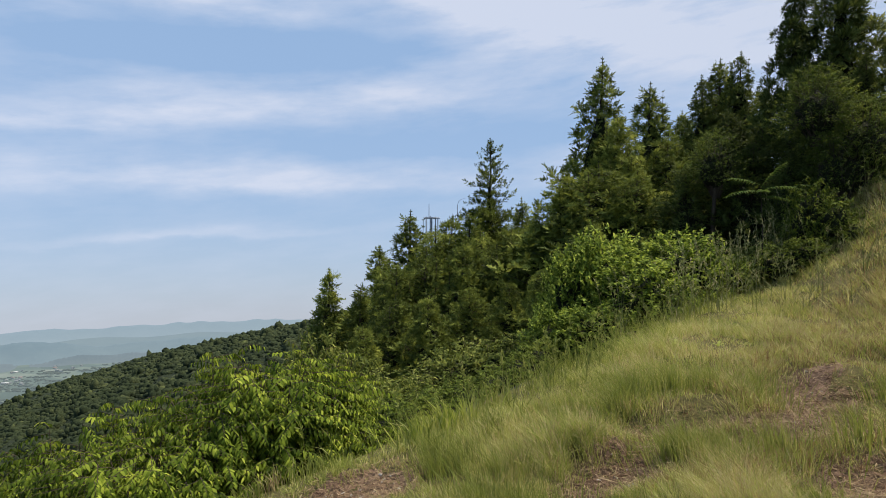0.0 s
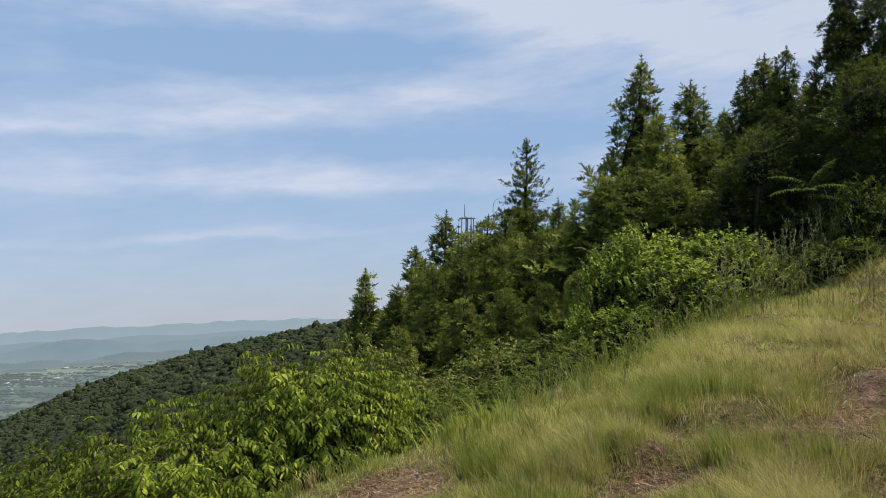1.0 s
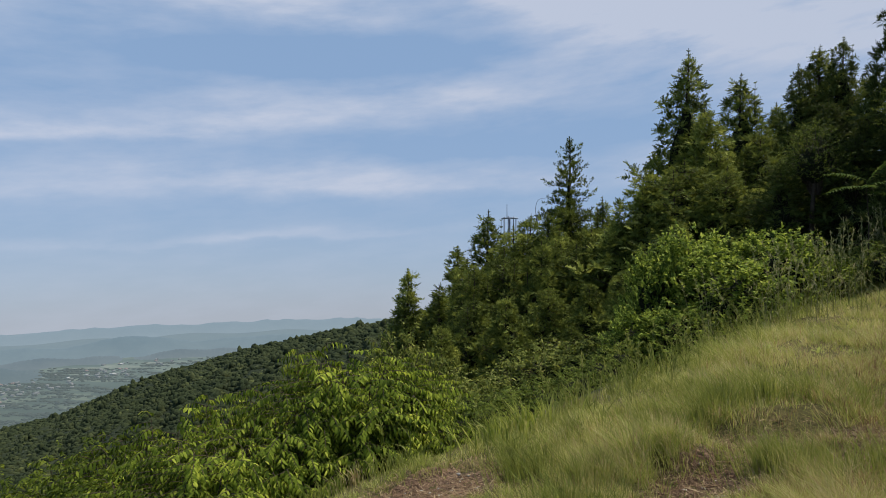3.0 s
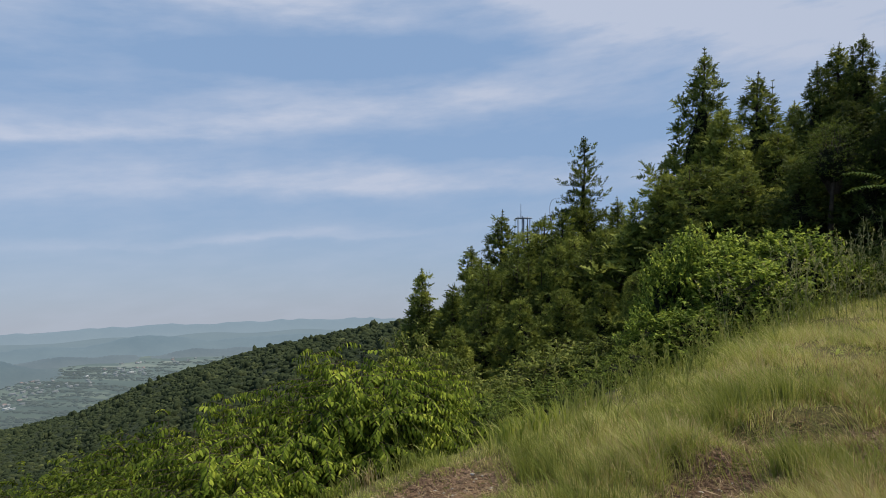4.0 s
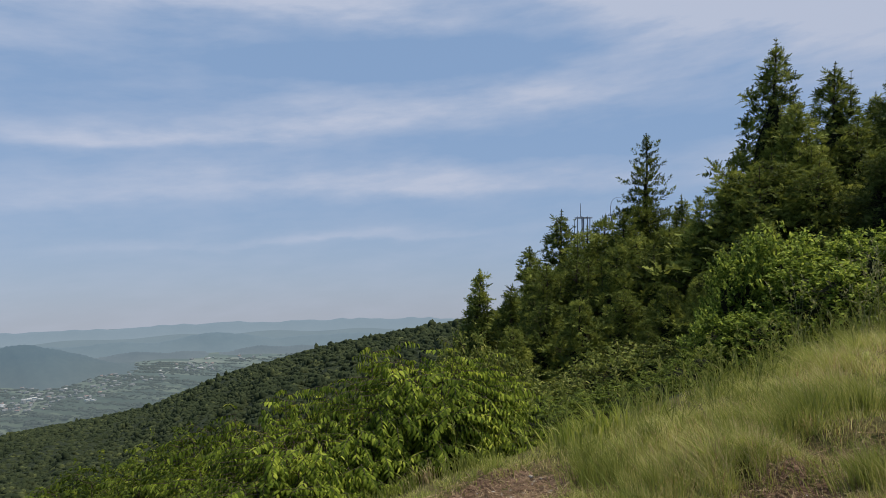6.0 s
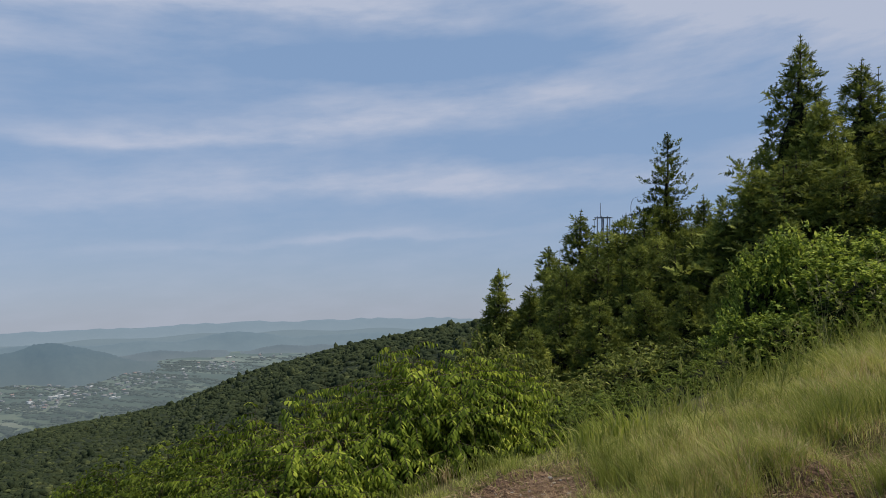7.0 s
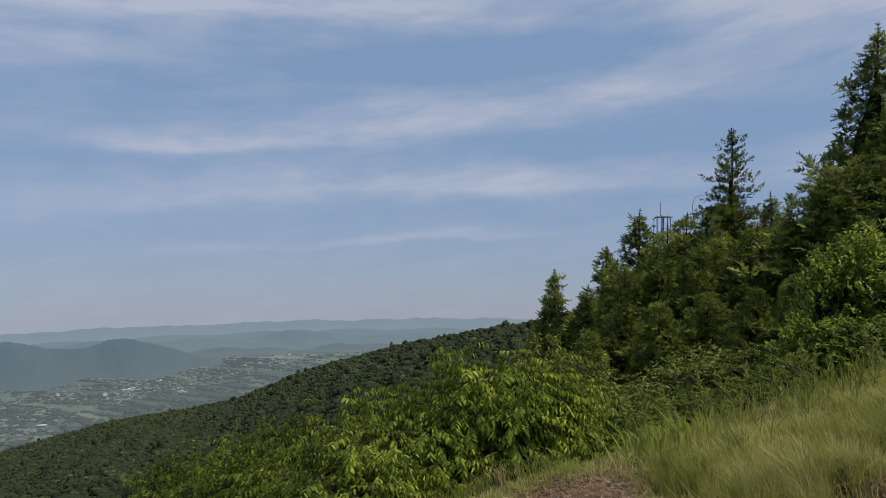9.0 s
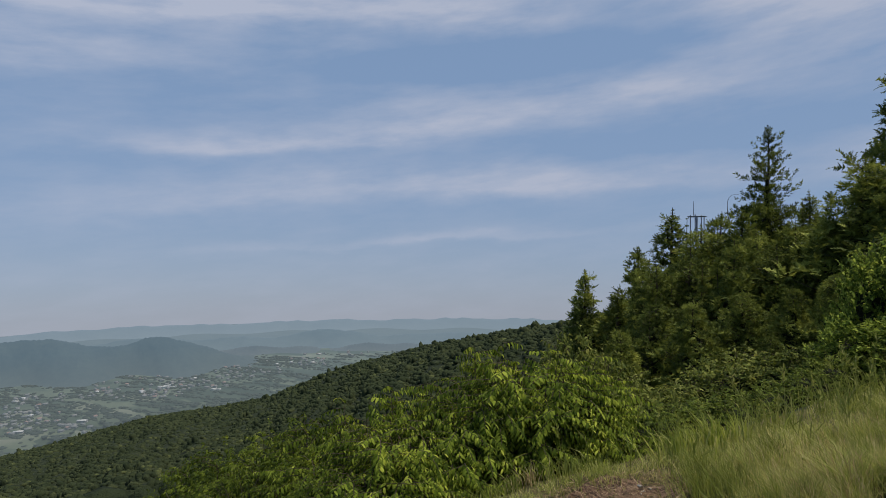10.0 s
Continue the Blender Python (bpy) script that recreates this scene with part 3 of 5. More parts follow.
    tagged(ob, "dense dark green mixed woodland covering the mountain spur", "woods", kind="stuff")
    # clumps of trees between the fields
    h = Heap()
    bv, bf = icosphere(1, True)
    for _ in range(520):
        az0, r0 = RNG.uniform(-66, -26), RNG.uniform(2000, 3380)
        k = RNG.integers(6, 30)
        along = RNG.normal(0, 1, k) * RNG.uniform(20, 90)
        across = RNG.normal(0, 1, k) * 7
        a = radians(az0)
        for s, t in zip(along, across):
            x, y = r0 * math.sin(a) + s, r0 * math.cos(a) + t
            rr, aa = math.hypot(x, y), math.degrees(math.atan2(x, y))
            if rr < np.interp(aa, CREST_AZ, CREST_FAR) + 30 or float(land(x, y)) > FLOOR + 12:
                continue
            size = RNG.uniform(2.0, 4.5)
            v = bv * (1 + RNG.normal(0, 0.15, (len(bv), 1))) * size * np.array([2.4, 2.4, 0.5])
            h.add(v + [x, y, FLOOR + size * 0.5], bf)
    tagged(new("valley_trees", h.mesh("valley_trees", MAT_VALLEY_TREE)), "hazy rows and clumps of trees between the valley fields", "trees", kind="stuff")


make_woods()


# ---------------------------------------------------------------- conifers
def conifer_meshes(seed, height, radius, levels, whorl, hairs=27, fat=1.0, skirt=0.42, gap=0.17, heart=0.46, taper=0.95, level=0.0, dark=False):
    """A cypress: tapered trunk, limbs in whorls, and pointed plumes of fine needles to both sides of each limb."""
    rng = np.random.default_rng(seed)
    trunk = Heap()
    zs = np.linspace(0, height, 14)
    bend = np.stack([0.06 * np.sin(zs * 0.9 + seed), 0.06 * np.cos(zs * 0.7 + seed), zs], -1)
    trunk.add(*tube(bend, 0.014 * height * (1 - zs / height) ** 0.8 + 0.008, 8))
    C, A, L = [], [], []
    up = np.array([0, 0, 1.0])
    z = skirt * height
    while z < height * 0.975:
        q = (z - skirt * height) / (height * (1 - skirt))
        k = max(2, int(whorl * (1 - 0.55 * q) + rng.uniform(-1, 1)))
        a0, swell = rng.uniform(0, 6.28), rng.uniform(0.85, 1.1)
        for i in range(k):
            a = a0 + i * 6.283 / k + rng.normal(0, 0.3)
            ln = radius * (1 - skirt) * (1 - q) ** taper * swell * rng.uniform(0.6, 1.2) + 0.03
            ln *= 1 + 0.3 * math.sin(3 * a + 2.3 * z + seed) * math.sin(2 * a - 1.7 * z)
            rise = 0.35 + 0.75 * q + rng.normal(0, 0.14) - level
            out = np.array([math.cos(a), math.sin(a), 0])
            side = np.array([-out[1], out[0], 0.0])
            base = np.array([np.interp(z, zs, bend[:, 0]), np.interp(z, zs, bend[:, 1]), z])
            t = np.linspace(0, 1, 5)
            line = base + out * (ln * t)[:, None] + up * (ln * (rise * t - 0.25 * t * t))[:, None]
            trunk.add(*tube(line[::2], (0.012 * ln * (1.1 - t) + 0.004)[::2], 3))
            m = max(1, int(ln / gap))
            size = (0.17 + 0.27 * (1 - q) ** 0.8) * fat
            for s in np.linspace(0.22, 1.0, m):
                p0 = np.array([np.interp(s, t, line[:, c]) for c in range(3)])
                for sign in ((-1, 1) if s < 0.97 else (0,)):
                    C.append(p0 + rng.normal(0, 0.04, 3))
                    A.append(out * rng.uniform(0.4, 0.9) + side * sign * rng.uniform(0.3, 0.9) + up * (rng.uniform(0.35, 1.05) + 0.4 * q - 0.6 * level))
                    L.append(size * rng.uniform(0.65, 1.3) * (1.1 if sign == 0 else 1.0 - 0.3 * s))
                if rng.random() < 0.45:
                    C.append(p0)
                    A.append(out * 0.4 + up * 1.0 + rng.normal(0, 0.3, 3))
                    L.append(size * rng.uniform(0.5, 0.9))
        z += height * (1 - skirt) / levels * rng.uniform(0.7, 1.3) * (1.15 - 0.3 * q)
    # short plumes up the leader
    for s in np.linspace(0.94, 1.0, 7):
        C.append(np.array([np.interp(s * height, zs, bend[:, 0]), np.interp(s * height, zs, bend[:, 1]), s * height - 0.12]))
        A.append(up + rng.normal(0, 0.55, 3) * (1.05 - s) * 12)
        L.append(0.11 * fat * rng.uniform(0.7, 1.2))
    C, A, L = np.array(C), unit(np.array(A)), np.array(L)
    thick = np.repeat(np.clip(L / (0.35 * fat), 0.5, 1.05), hairs)
    n, c = len(C), hairs
    s = rng.uniform(0, 1, (n, c))
    round_ = rng.normal(0, 1, (n, c, 3))
    round_ = unit(round_ - A[:, None] * (round_ * A[:, None]).sum(-1, keepdims=True))
    belly = 0.27 * L[:, None] * np.sin(np.clip(s * 0.86 + 0.14, 0, 1) ** 0.75 * np.pi) * rng.uniform(0.2, 1.0, (n, c))
    p = C[:, None] + A[:, None] * (s * L[:, None])[..., None] + round_ * belly[..., None]
    d = A[:, None] * 0.85 + round_ * 0.6 + rng.normal(0, 0.22, (n, c, 3))
    crown = Heap()
    m = n * c
    crown.add(*needles(p.reshape(-1, 3), d.reshape(-1, 3), unit(rng.normal(0, 1, (m, 3))), rng.uniform(0.075, 0.14, m) * fat * thick, rng.uniform(0.032, 0.054, m) * fat * thick))
    # a solid near-black core round the trunk, standing in for the inner shade
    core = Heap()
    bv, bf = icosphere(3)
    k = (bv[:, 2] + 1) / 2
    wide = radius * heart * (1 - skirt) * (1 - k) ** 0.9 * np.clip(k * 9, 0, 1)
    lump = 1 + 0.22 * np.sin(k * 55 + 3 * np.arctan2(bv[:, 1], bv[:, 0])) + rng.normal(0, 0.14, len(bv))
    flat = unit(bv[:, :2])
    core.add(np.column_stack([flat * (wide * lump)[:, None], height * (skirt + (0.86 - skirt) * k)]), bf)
    return trunk.mesh("trunk", MAT_BARK, True), crown.mesh("crown", MAT_SHADED_CONIFER if dark else MAT_CONIFER), core.mesh("inner_crown", MAT_SHADE_CORE)


def frond_tufts(rng, C, O, size, fronds, crown, fluff=0.0, joints=5):
    """Rounded clumps of flat, feathered sprays: centres C, ways outward O, one size each."""
    n = len(C)
    up = np.array([0, 0, 1.0])
    d = unit(unit(rng.normal(0, 1, (n, fronds, 3))) + O[:, None] * 0.45 + up * 0.75)
    L = size[:, None] * rng.uniform(0.38 - 0.12 * fluff, 0.68 - 0.26 * fluff, (n, fronds)) * np.where(rng.random((n, fronds)) < 0.08, 1.5, 1.0)
    base = C[:, None] + d * (size[:, None] * rng.uniform(0.1 + 0.2 * fluff, 0.52 + 0.16 * fluff, (n, fronds)))[..., None]
    N = O[:, None] * 0.6 + up * 0.6 + rng.normal(0, 0.5, (n, fronds, 3))
    N = unit(N - d * (N * d).sum(-1, keepdims=True))
    side = np.cross(d, N)
    t = np.linspace(0, 1, joints + 1)
    rib = base[:, :, None] + d[:, :, None] * (L[..., None] * t)[..., None] - N[:, :, None] * (L[..., None] * 0.22 * t * t)[..., None]
    v = [rib]
    for sign in (-1.0, 1.0):
        ln = L[..., None] * (0.42 - 0.26 * t[:-1]) * rng.uniform(0.6, 1.25, (n, fronds, joints))
        way = d[:, :, None] * 0.8 + side[:, :, None] * (0.75 * sign) + rng.normal(0, 0.14, (n, fronds, joints, 3))
        v.append(rib[:, :, :-1] + way * ln[..., None])
    v = np.concatenate(v, 2).reshape(-1, 3)
    k = np.arange(joints)
    f = np.concatenate([np.stack([k, k + 1, joints + 1 + k], -1), np.stack([k + 1, k, 2 * joints + 1 + k], -1)])
    crown.add(v, (f[None] + (3 * joints + 1) * np.arange(n * fronds)[:, None, None]).reshape(-1, 3))


def clumped_conifer(seed, height, radius, clump, skirt=0.42, taper=1.0, heart=0.52, fronds=20, gaps=0.1, tops=2, fluff=0.0, dark=False):
    """A cypress whose limbs end in rounded clumps of flat sprays, with a dark core as painted shade inside and a thin
    leader.
    """
    rng = np.random.default_rng(seed)
    trunk, crown, core = Heap(), Heap(), Heap()
    zs = np.linspace(0, height, 14)
    bend = np.stack([0.06 * np.sin(zs * 0.9 + seed), 0.06 * np.cos(zs * 0.7 + seed), zs], -1)
    trunk.add(*tube(bend, 0.014 * height * (1 - zs / height) ** 0.8 + 0.008, 8))
    C, O, S = [], [], []
    z = skirt * height
    while z < height * 0.955:
        q = (z - skirt * height) / (height * (1 - skirt))
        c = clump * (0.3 + 0.7 * (1 - q) ** 0.8)
        wide = radius * (1 - skirt) * (1 - q) ** taper * 0.9 + 0.03
        k = max(2, int(round(2 * math.pi * wide * 0.7 / c + rng.uniform(-0.5, 0.5))))
        a0 = rng.uniform(0, 6.28)
        for i in range(k):
            a = a0 + (i + rng.uniform(-0.3, 0.3)) * 6.283 / k
            if rng.random() < gaps:
                continue
            lobe = 1 + 0.34 * math.sin(3 * a + 1.9 * z + seed) * math.sin(2 * a - 1.4 * z)
            ln = wide * lobe * rng.uniform(0.6, 1.12)
            out = np.array([math.cos(a), math.sin(a), 0.0])
            foot = np.array([np.interp(z, zs, bend[:, 0]), np.interp(z, zs, bend[:, 1]), z - 0.35 * ln])
            end = foot + out * ln + [0, 0, ln * 0.35 + rng.normal(0, 0.25 * c)]
            mid = (foot + end) / 2 - [0, 0, 0.08 * ln]
            trunk.add(*tube([foot, mid, end], [0.012 * ln + 0.006, 0.008 * ln + 0.005, 0.004], 3))
            C.append(end), O.append(out), S.append(c * rng.uniform(0.7, 1.2))
        # inner boughs close to the trunk
        for i in range(max(1, k // 3)):
            a = rng.uniform(0, 6.283)
            out = np.array([math.cos(a), math.sin(a), 0.0])
            C.append(np.array([np.interp(z, zs, bend[:, 0]), np.interp(z, zs, bend[:, 1]), z]) + out * wide * rng.uniform(0.2, 0.5)), O.append(out), S.append(c * rng.uniform(0.8, 1.15))
        z += c * 0.68 * rng.uniform(0.75, 1.25)
    for f in np.linspace(0.95, 1.0, 5):
        C.append([np.interp(f * height, zs, bend[:, 0]), np.interp(f * height, zs, bend[:, 1]), f * height - 0.14])
        O.append([0, 0, 1.0]), S.append(clump * (0.3 - 2.6 * (f - 0.95)))
    # lesser leaders beside the main one
    for _ in range(tops):
        a, z0 = rng.uniform(0, 6.283), height * rng.uniform(0.72, 0.86)
        out = np.array([math.cos(a), math.sin(a), 0]) * radius * (1 - skirt) * rng.uniform(0.12, 0.25)
        tip = height * rng.uniform(0.9, 0.96)
        trunk.add(*tube([[0, 0, z0 - 0.4], out + [0, 0, z0], out * 1.1 + [0, 0, tip]], [0.03, 0.02, 0.006], 4))
        for f in np.linspace(0, 1, 7):
            C.append(out * (1 + 0.1 * f) + [0, 0, z0 + (tip - z0) * f]), O.append([0, 0, 1.0]), S.append(clump * (0.5 - 0.34 * f))
    C, O, S = np.array(C), np.array(O), np.array(S)
    frond_tufts(rng, C, O, S, fronds, crown, fluff)
    # solid near-black core that paints the shade between the boughs
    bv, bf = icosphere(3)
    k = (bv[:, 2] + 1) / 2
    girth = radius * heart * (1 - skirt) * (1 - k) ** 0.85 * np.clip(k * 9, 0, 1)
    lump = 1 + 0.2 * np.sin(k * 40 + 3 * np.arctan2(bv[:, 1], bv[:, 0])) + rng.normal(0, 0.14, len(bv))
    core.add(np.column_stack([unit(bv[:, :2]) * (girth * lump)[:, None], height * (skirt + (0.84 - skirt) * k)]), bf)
    return trunk.mesh("trunk", MAT_BARK, True), crown.mesh("crown", MAT_SHADED_CONIFER if dark else MAT_CONIFER), core.mesh("inner_crown", MAT_SHADE_CORE)


CONIFER_KINDS = {
    "broad": (11.0, clumped_conifer(11, 11.0, 3.2, 0.62)),
    "bushy": (7.5, clumped_conifer(12, 7.5, 2.9, 0.52, skirt=0.2, taper=0.75)),
    "leafy": (7.5, clumped_conifer(18, 7.5, 2.9, 0.58, skirt=0.2, taper=0.8)),
    "narrow": (9.5, clumped_conifer(13, 9.5, 2.5, 0.5, skirt=0.5)),
    "ragged": (9.5, clumped_conifer(19, 9.5, 2.5, 0.82, skirt=0.45, gaps=0.3, tops=1, fronds=30, fluff=0.3)),
    "spire": (12.0, conifer_meshes(14, 12.0, 3.9, 19, 9, skirt=0.55, heart=0.14, gap=0.14, level=0.3, taper=0.85)),
    # shady, deep and tall wear the darkened foliage copy in place of shade
    "shady": (7.5, clumped_conifer(16, 7.5, 2.9, 0.56, skirt=0.2, taper=0.75, dark=True)),
    "deep": (11.0, clumped_conifer(17, 11.0, 3.2, 0.74, fronds=34, fluff=0.5, dark=True)),
    "tall": (14.0, clumped_conifer(15, 14.0, 3.8, 1.15, skirt=0.3, taper=0.8, fronds=90, heart=0.22, gaps=0.16, tops=2, fluff=1.0, dark=True)),
}


def conifer(kind, az, d, tan_top, turn, girth=1.0, label="dark green cypress tree on the slope"):
    x, y, z = ground_at(az, d)
    base_h, (trunk, crown, core) = CONIFER_KINDS[kind]
    scale = (EYE + d * tan_top - z + 0.15) / base_h
    ob = new("cypress_tree")
    ob.matrix_world = Matrix.Translation((x, y, z - 0.15)) @ Matrix.Rotation(turn, 4, "Z") @ Matrix.Diagonal((1.22 * girth * scale, 1.22 * girth * scale, scale, 1))
    part("trunk", trunk, ob)
    part("crown", crown, ob)
    part("inner_crown", core, ob, "solid near-black core as shade inside the crown")
    tagged(ob, label, "tree", "cypress trees below the grass slope")
    return ob


def sight(px, py):
    """Azimuth and height tangent of a place in the first view, from its offset there."""
    u, v = (px - 784) / 1091, (441 - py) / 1091
    return math.degrees(math.atan(u)), v * math.cos(math.atan(u))


TREES = [  # kind, first view's across and down, distance, girth, label
    ("ragged", 580, 474, 19, 0.85, "small slender cypress standing apart at the edge of the wood"), ("narrow", 584, 505, 18.6, 1.0, ""),
    ("narrow", 640, 505, 18, 1.17, ""), ("ragged", 668, 434, 20, 1.0, ""), ("bushy", 690, 455, 19, 0.9, ""),
    ("narrow", 730, 370, 21, 1.10, "pointed young cypress rising over the bushy wood edge"), ("bushy", 770, 396, 20, 0.8, ""),
    ("bushy", 803, 378, 21, 0.8, ""), ("ragged", 832, 375, 20, 1.0, ""), ("spire", 866, 244, 23, 0.76, "slender cypress with a bare open spire above the rest"),
    ("bushy", 880, 430, 17, 1.0, ""), ("narrow", 922, 348, 21, 0.91, ""), ("bushy", 955, 385, 17, 0.9, ""), ("bushy", 995, 300, 17, 1.0, ""),
    ("broad", 1063, 100, 19, 0.84, "tall dense cypress with a pointed top"), ("broad", 1092, 190, 18, 0.9, ""),
    ("narrow", 1155, 144, 23, 1.17, ""), ("narrow", 1207, 195, 23, 1.17, ""), ("bushy", 1130, 300, 16, 1.0, ""),
    ("deep", 1244, 130, 19, 0.8, ""), ("narrow", 1278, 102, 20, 1.17, ""), ("deep", 1311, 90, 19, 0.8, ""),
    ("shady", 1215, 290, 15, 1.0, ""), ("narrow", 1355, 155, 18, 1.17, ""), ("shady", 1330, 250, 15, 0.9, ""),
    ("tall", 1408, -30, 16, 0.66, "very tall shaded cypress with heavy layered boughs"), ("tall", 1490, -140, 17, 0.78, "very tall shaded cypress with heavy layered boughs"),
    ("deep", 1455, 120, 14.5, 0.9, ""), ("deep", 1535, 90, 15, 0.95, ""), ("tall", 1650, -90, 16, 0.85, ""), ("deep", 1680, 0, 16, 1.0, ""),
    ("bushy", 640, 575, 14, 0.9, ""), ("bushy", 700, 520, 15, 0.9, ""), ("bushy", 760, 520, 14, 0.9, ""), ("bushy", 830, 500, 15, 0.9, ""),
    ("bushy", 900, 495, 14.5, 0.9, ""), ("bushy", 965, 470, 14, 0.9, ""), ("bushy", 1050, 390, 14, 0.9, ""), ("bushy", 870, 570, 12.5, 0.8, ""),
    ("bushy", 700, 470, 17, 0.9, ""), ("bushy", 755, 440, 17.5, 0.9, ""), ("bushy", 820, 425, 17, 0.9, ""), ("bushy", 850, 405, 18.5, 0.9, ""),
    ("bushy", 905, 395, 17.5, 0.9, ""), ("bushy", 945, 385, 18.5, 0.9, ""), ("bushy", 1010, 330, 18, 0.9, ""), ("bushy", 1110, 260, 17.5, 0.9, ""),
    ("bushy", 1185, 235, 18, 0.9, ""), ("shady", 1290, 190, 17.5, 0.9, ""), ("shady", 1350, 220, 17, 0.9, ""),
    ("bushy", 1180, 330, 16, 0.9, ""), ("shady", 1262, 320, 15.5, 0.9, ""), ("shady", 1450, 290, 14.5, 0.9, ""), ("shady", 1560, 290, 14.5, 0.9, ""),
    ("bushy", 1060, 285, 16.5, 1.25, "broad rounded cypress with olive green foliage"), ("shady", 1425, 285, 15, 1.0, ""), ("shady", 1408, 215, 15.5, 1.25, ""), ("shady", 1470, 200, 15.5, 1.25, ""), ("shady", 1530, 190, 15.5, 1.25, ""), ("shady", 1590, 185, 15.5, 1.15, ""), ("shady", 1455, 250, 16, 1.0, ""), ("shady", 1525, 200, 16.5, 1.0, ""), ("shady", 1475, 230, 17.5, 1.0, ""), ("shady", 1575, 180, 17.5, 1.0, ""),
    ("shady", 1400, 260, 14, 0.8, ""), ("shady", 1500, 270, 14, 0.8, ""), ("shady", 1600, 250, 14, 0.9, ""),
]
for i, (kind, px, py, d, girth, label) in enumerate(TREES):
    a, t = sight(px, py)
    kind = "leafy" if kind == "bushy" and i % 2 else kind
    made = conifer(kind, a, d, t, i * 1.7, girth, label or "dark green cypress tree on the slope")
    if px == 803:
        HOOKED = made


# ---------------------------------------------------------------- leafy bushes
def bush_meshes(seed, height, width, twigs, per_twig, leaf, material, arch=0.5, jitter=0.3, twig=(0.2, 0.4), rise=(0.1, 0.9), hang=0.28, loose=0, hollow=0.1, broad=(0.36, 0.46), dense=(0.29, 0.34)):
    """A leafy bush: stems from the base, arching twigs at their ends, leaves in two rows along each twig."""
    rng = np.random.default_rng(seed)
    stems, crown = Heap(), Heap()
    P, D, U, L, W = [], [], [], [], []
    for i in range(twigs):
        a, el = rng.uniform(0, 6.283), rng.uniform(0.05, 1.0)
        rad = math.sqrt(rng.uniform(hollow, 1))
        reach = width / 2 * rad * (1 - 0.55 * el ** 2)
        end = np.array([math.cos(a) * reach, math.sin(a) * reach, height * (0.12 + 0.86 * el * (1 - 0.25 * rad ** 2))])
        end += rng.normal(0, 0.06 * height, 3) * [1, 1, 0.4]
        t = np.linspace(0, 1, 6)
        base = np.array([math.cos(a), math.sin(a), 0]) * width * 0.06
        if i % (3 if twig[1] > 0.5 else 7) == 0:
            stem = base * (1 - t[:, None]) + end * t[:, None] + np.array([0, 0, 1.0]) * (0.18 * height * np.sin(t * np.pi))[:, None]
            stems.add(*tube(stem, 0.012 * (1.15 - t), 5))
        ln = rng.uniform(*twig)
        out = unit(np.array([math.cos(a + rng.normal(0, 0.7)), math.sin(a + rng.normal(0, 0.7)), rng.uniform(*rise)]))
        tt = np.linspace(0, 1, 5)
        line = end + out * (ln * tt)[:, None] - np.array([0, 0, 1.0]) * (arch * ln * tt * tt)[:, None]
        if twig[1] > 0.5 or i % 4 == 0:
            stems.add(*tube(line[::2], 0.004 * (1.3 - tt[::2]), 3))
        m = per_twig
        ts = np.linspace(0.05, 1, m)
        pts = np.stack([np.interp(ts, tt, line[:, c]) for c in range(3)], -1)
        way = unit(np.gradient(line, axis=0))[np.clip((ts * 4).astype(int), 0, 4)]
        across = unit(np.cross(way, [0, 0, 1.0]))
        sign = np.where(np.arange(m) % 2 == 0, 1.0, -1.0)[:, None]
        P.append(pts)
        D.append(unit(way * 0.55 + across * sign * 0.75 + [0, 0, -hang] + rng.normal(0, jitter, (m, 3))))
        U.append(unit(np.array([0, 0, 1.0]) + rng.normal(0, 0.35, (m, 3))))
        size = leaf * rng.uniform(0.7, 1.15, m) * (0.75 + 0.4 * np.sin(ts * np.pi))
        L.append(size)
        W.append(size * rng.uniform(*broad, m))
    P, D, U, L, W = (np.concatenate(k) for k in (P, D, U, L, W))
    apart = rng.permutation(len(P)) < loose
    single = [k[apart] for k in (P, D, U, L, W)]
    P, D, U, L, W = (k[~apart] for k in (P, D, U, L, W))
    crown.add(*ovals(P, D, U, L, W))
    # dark lump inside the bush: shade put in as colour
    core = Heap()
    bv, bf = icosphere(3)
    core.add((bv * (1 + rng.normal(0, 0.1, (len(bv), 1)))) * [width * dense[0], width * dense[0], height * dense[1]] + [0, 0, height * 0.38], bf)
    return stems.mesh("branchwork", MAT_BARK, True), crown.mesh("crown", material), core.mesh("inner_crown", MAT_SHADE_CORE), single, float(np.percentile(P[:, 2], 99.3))


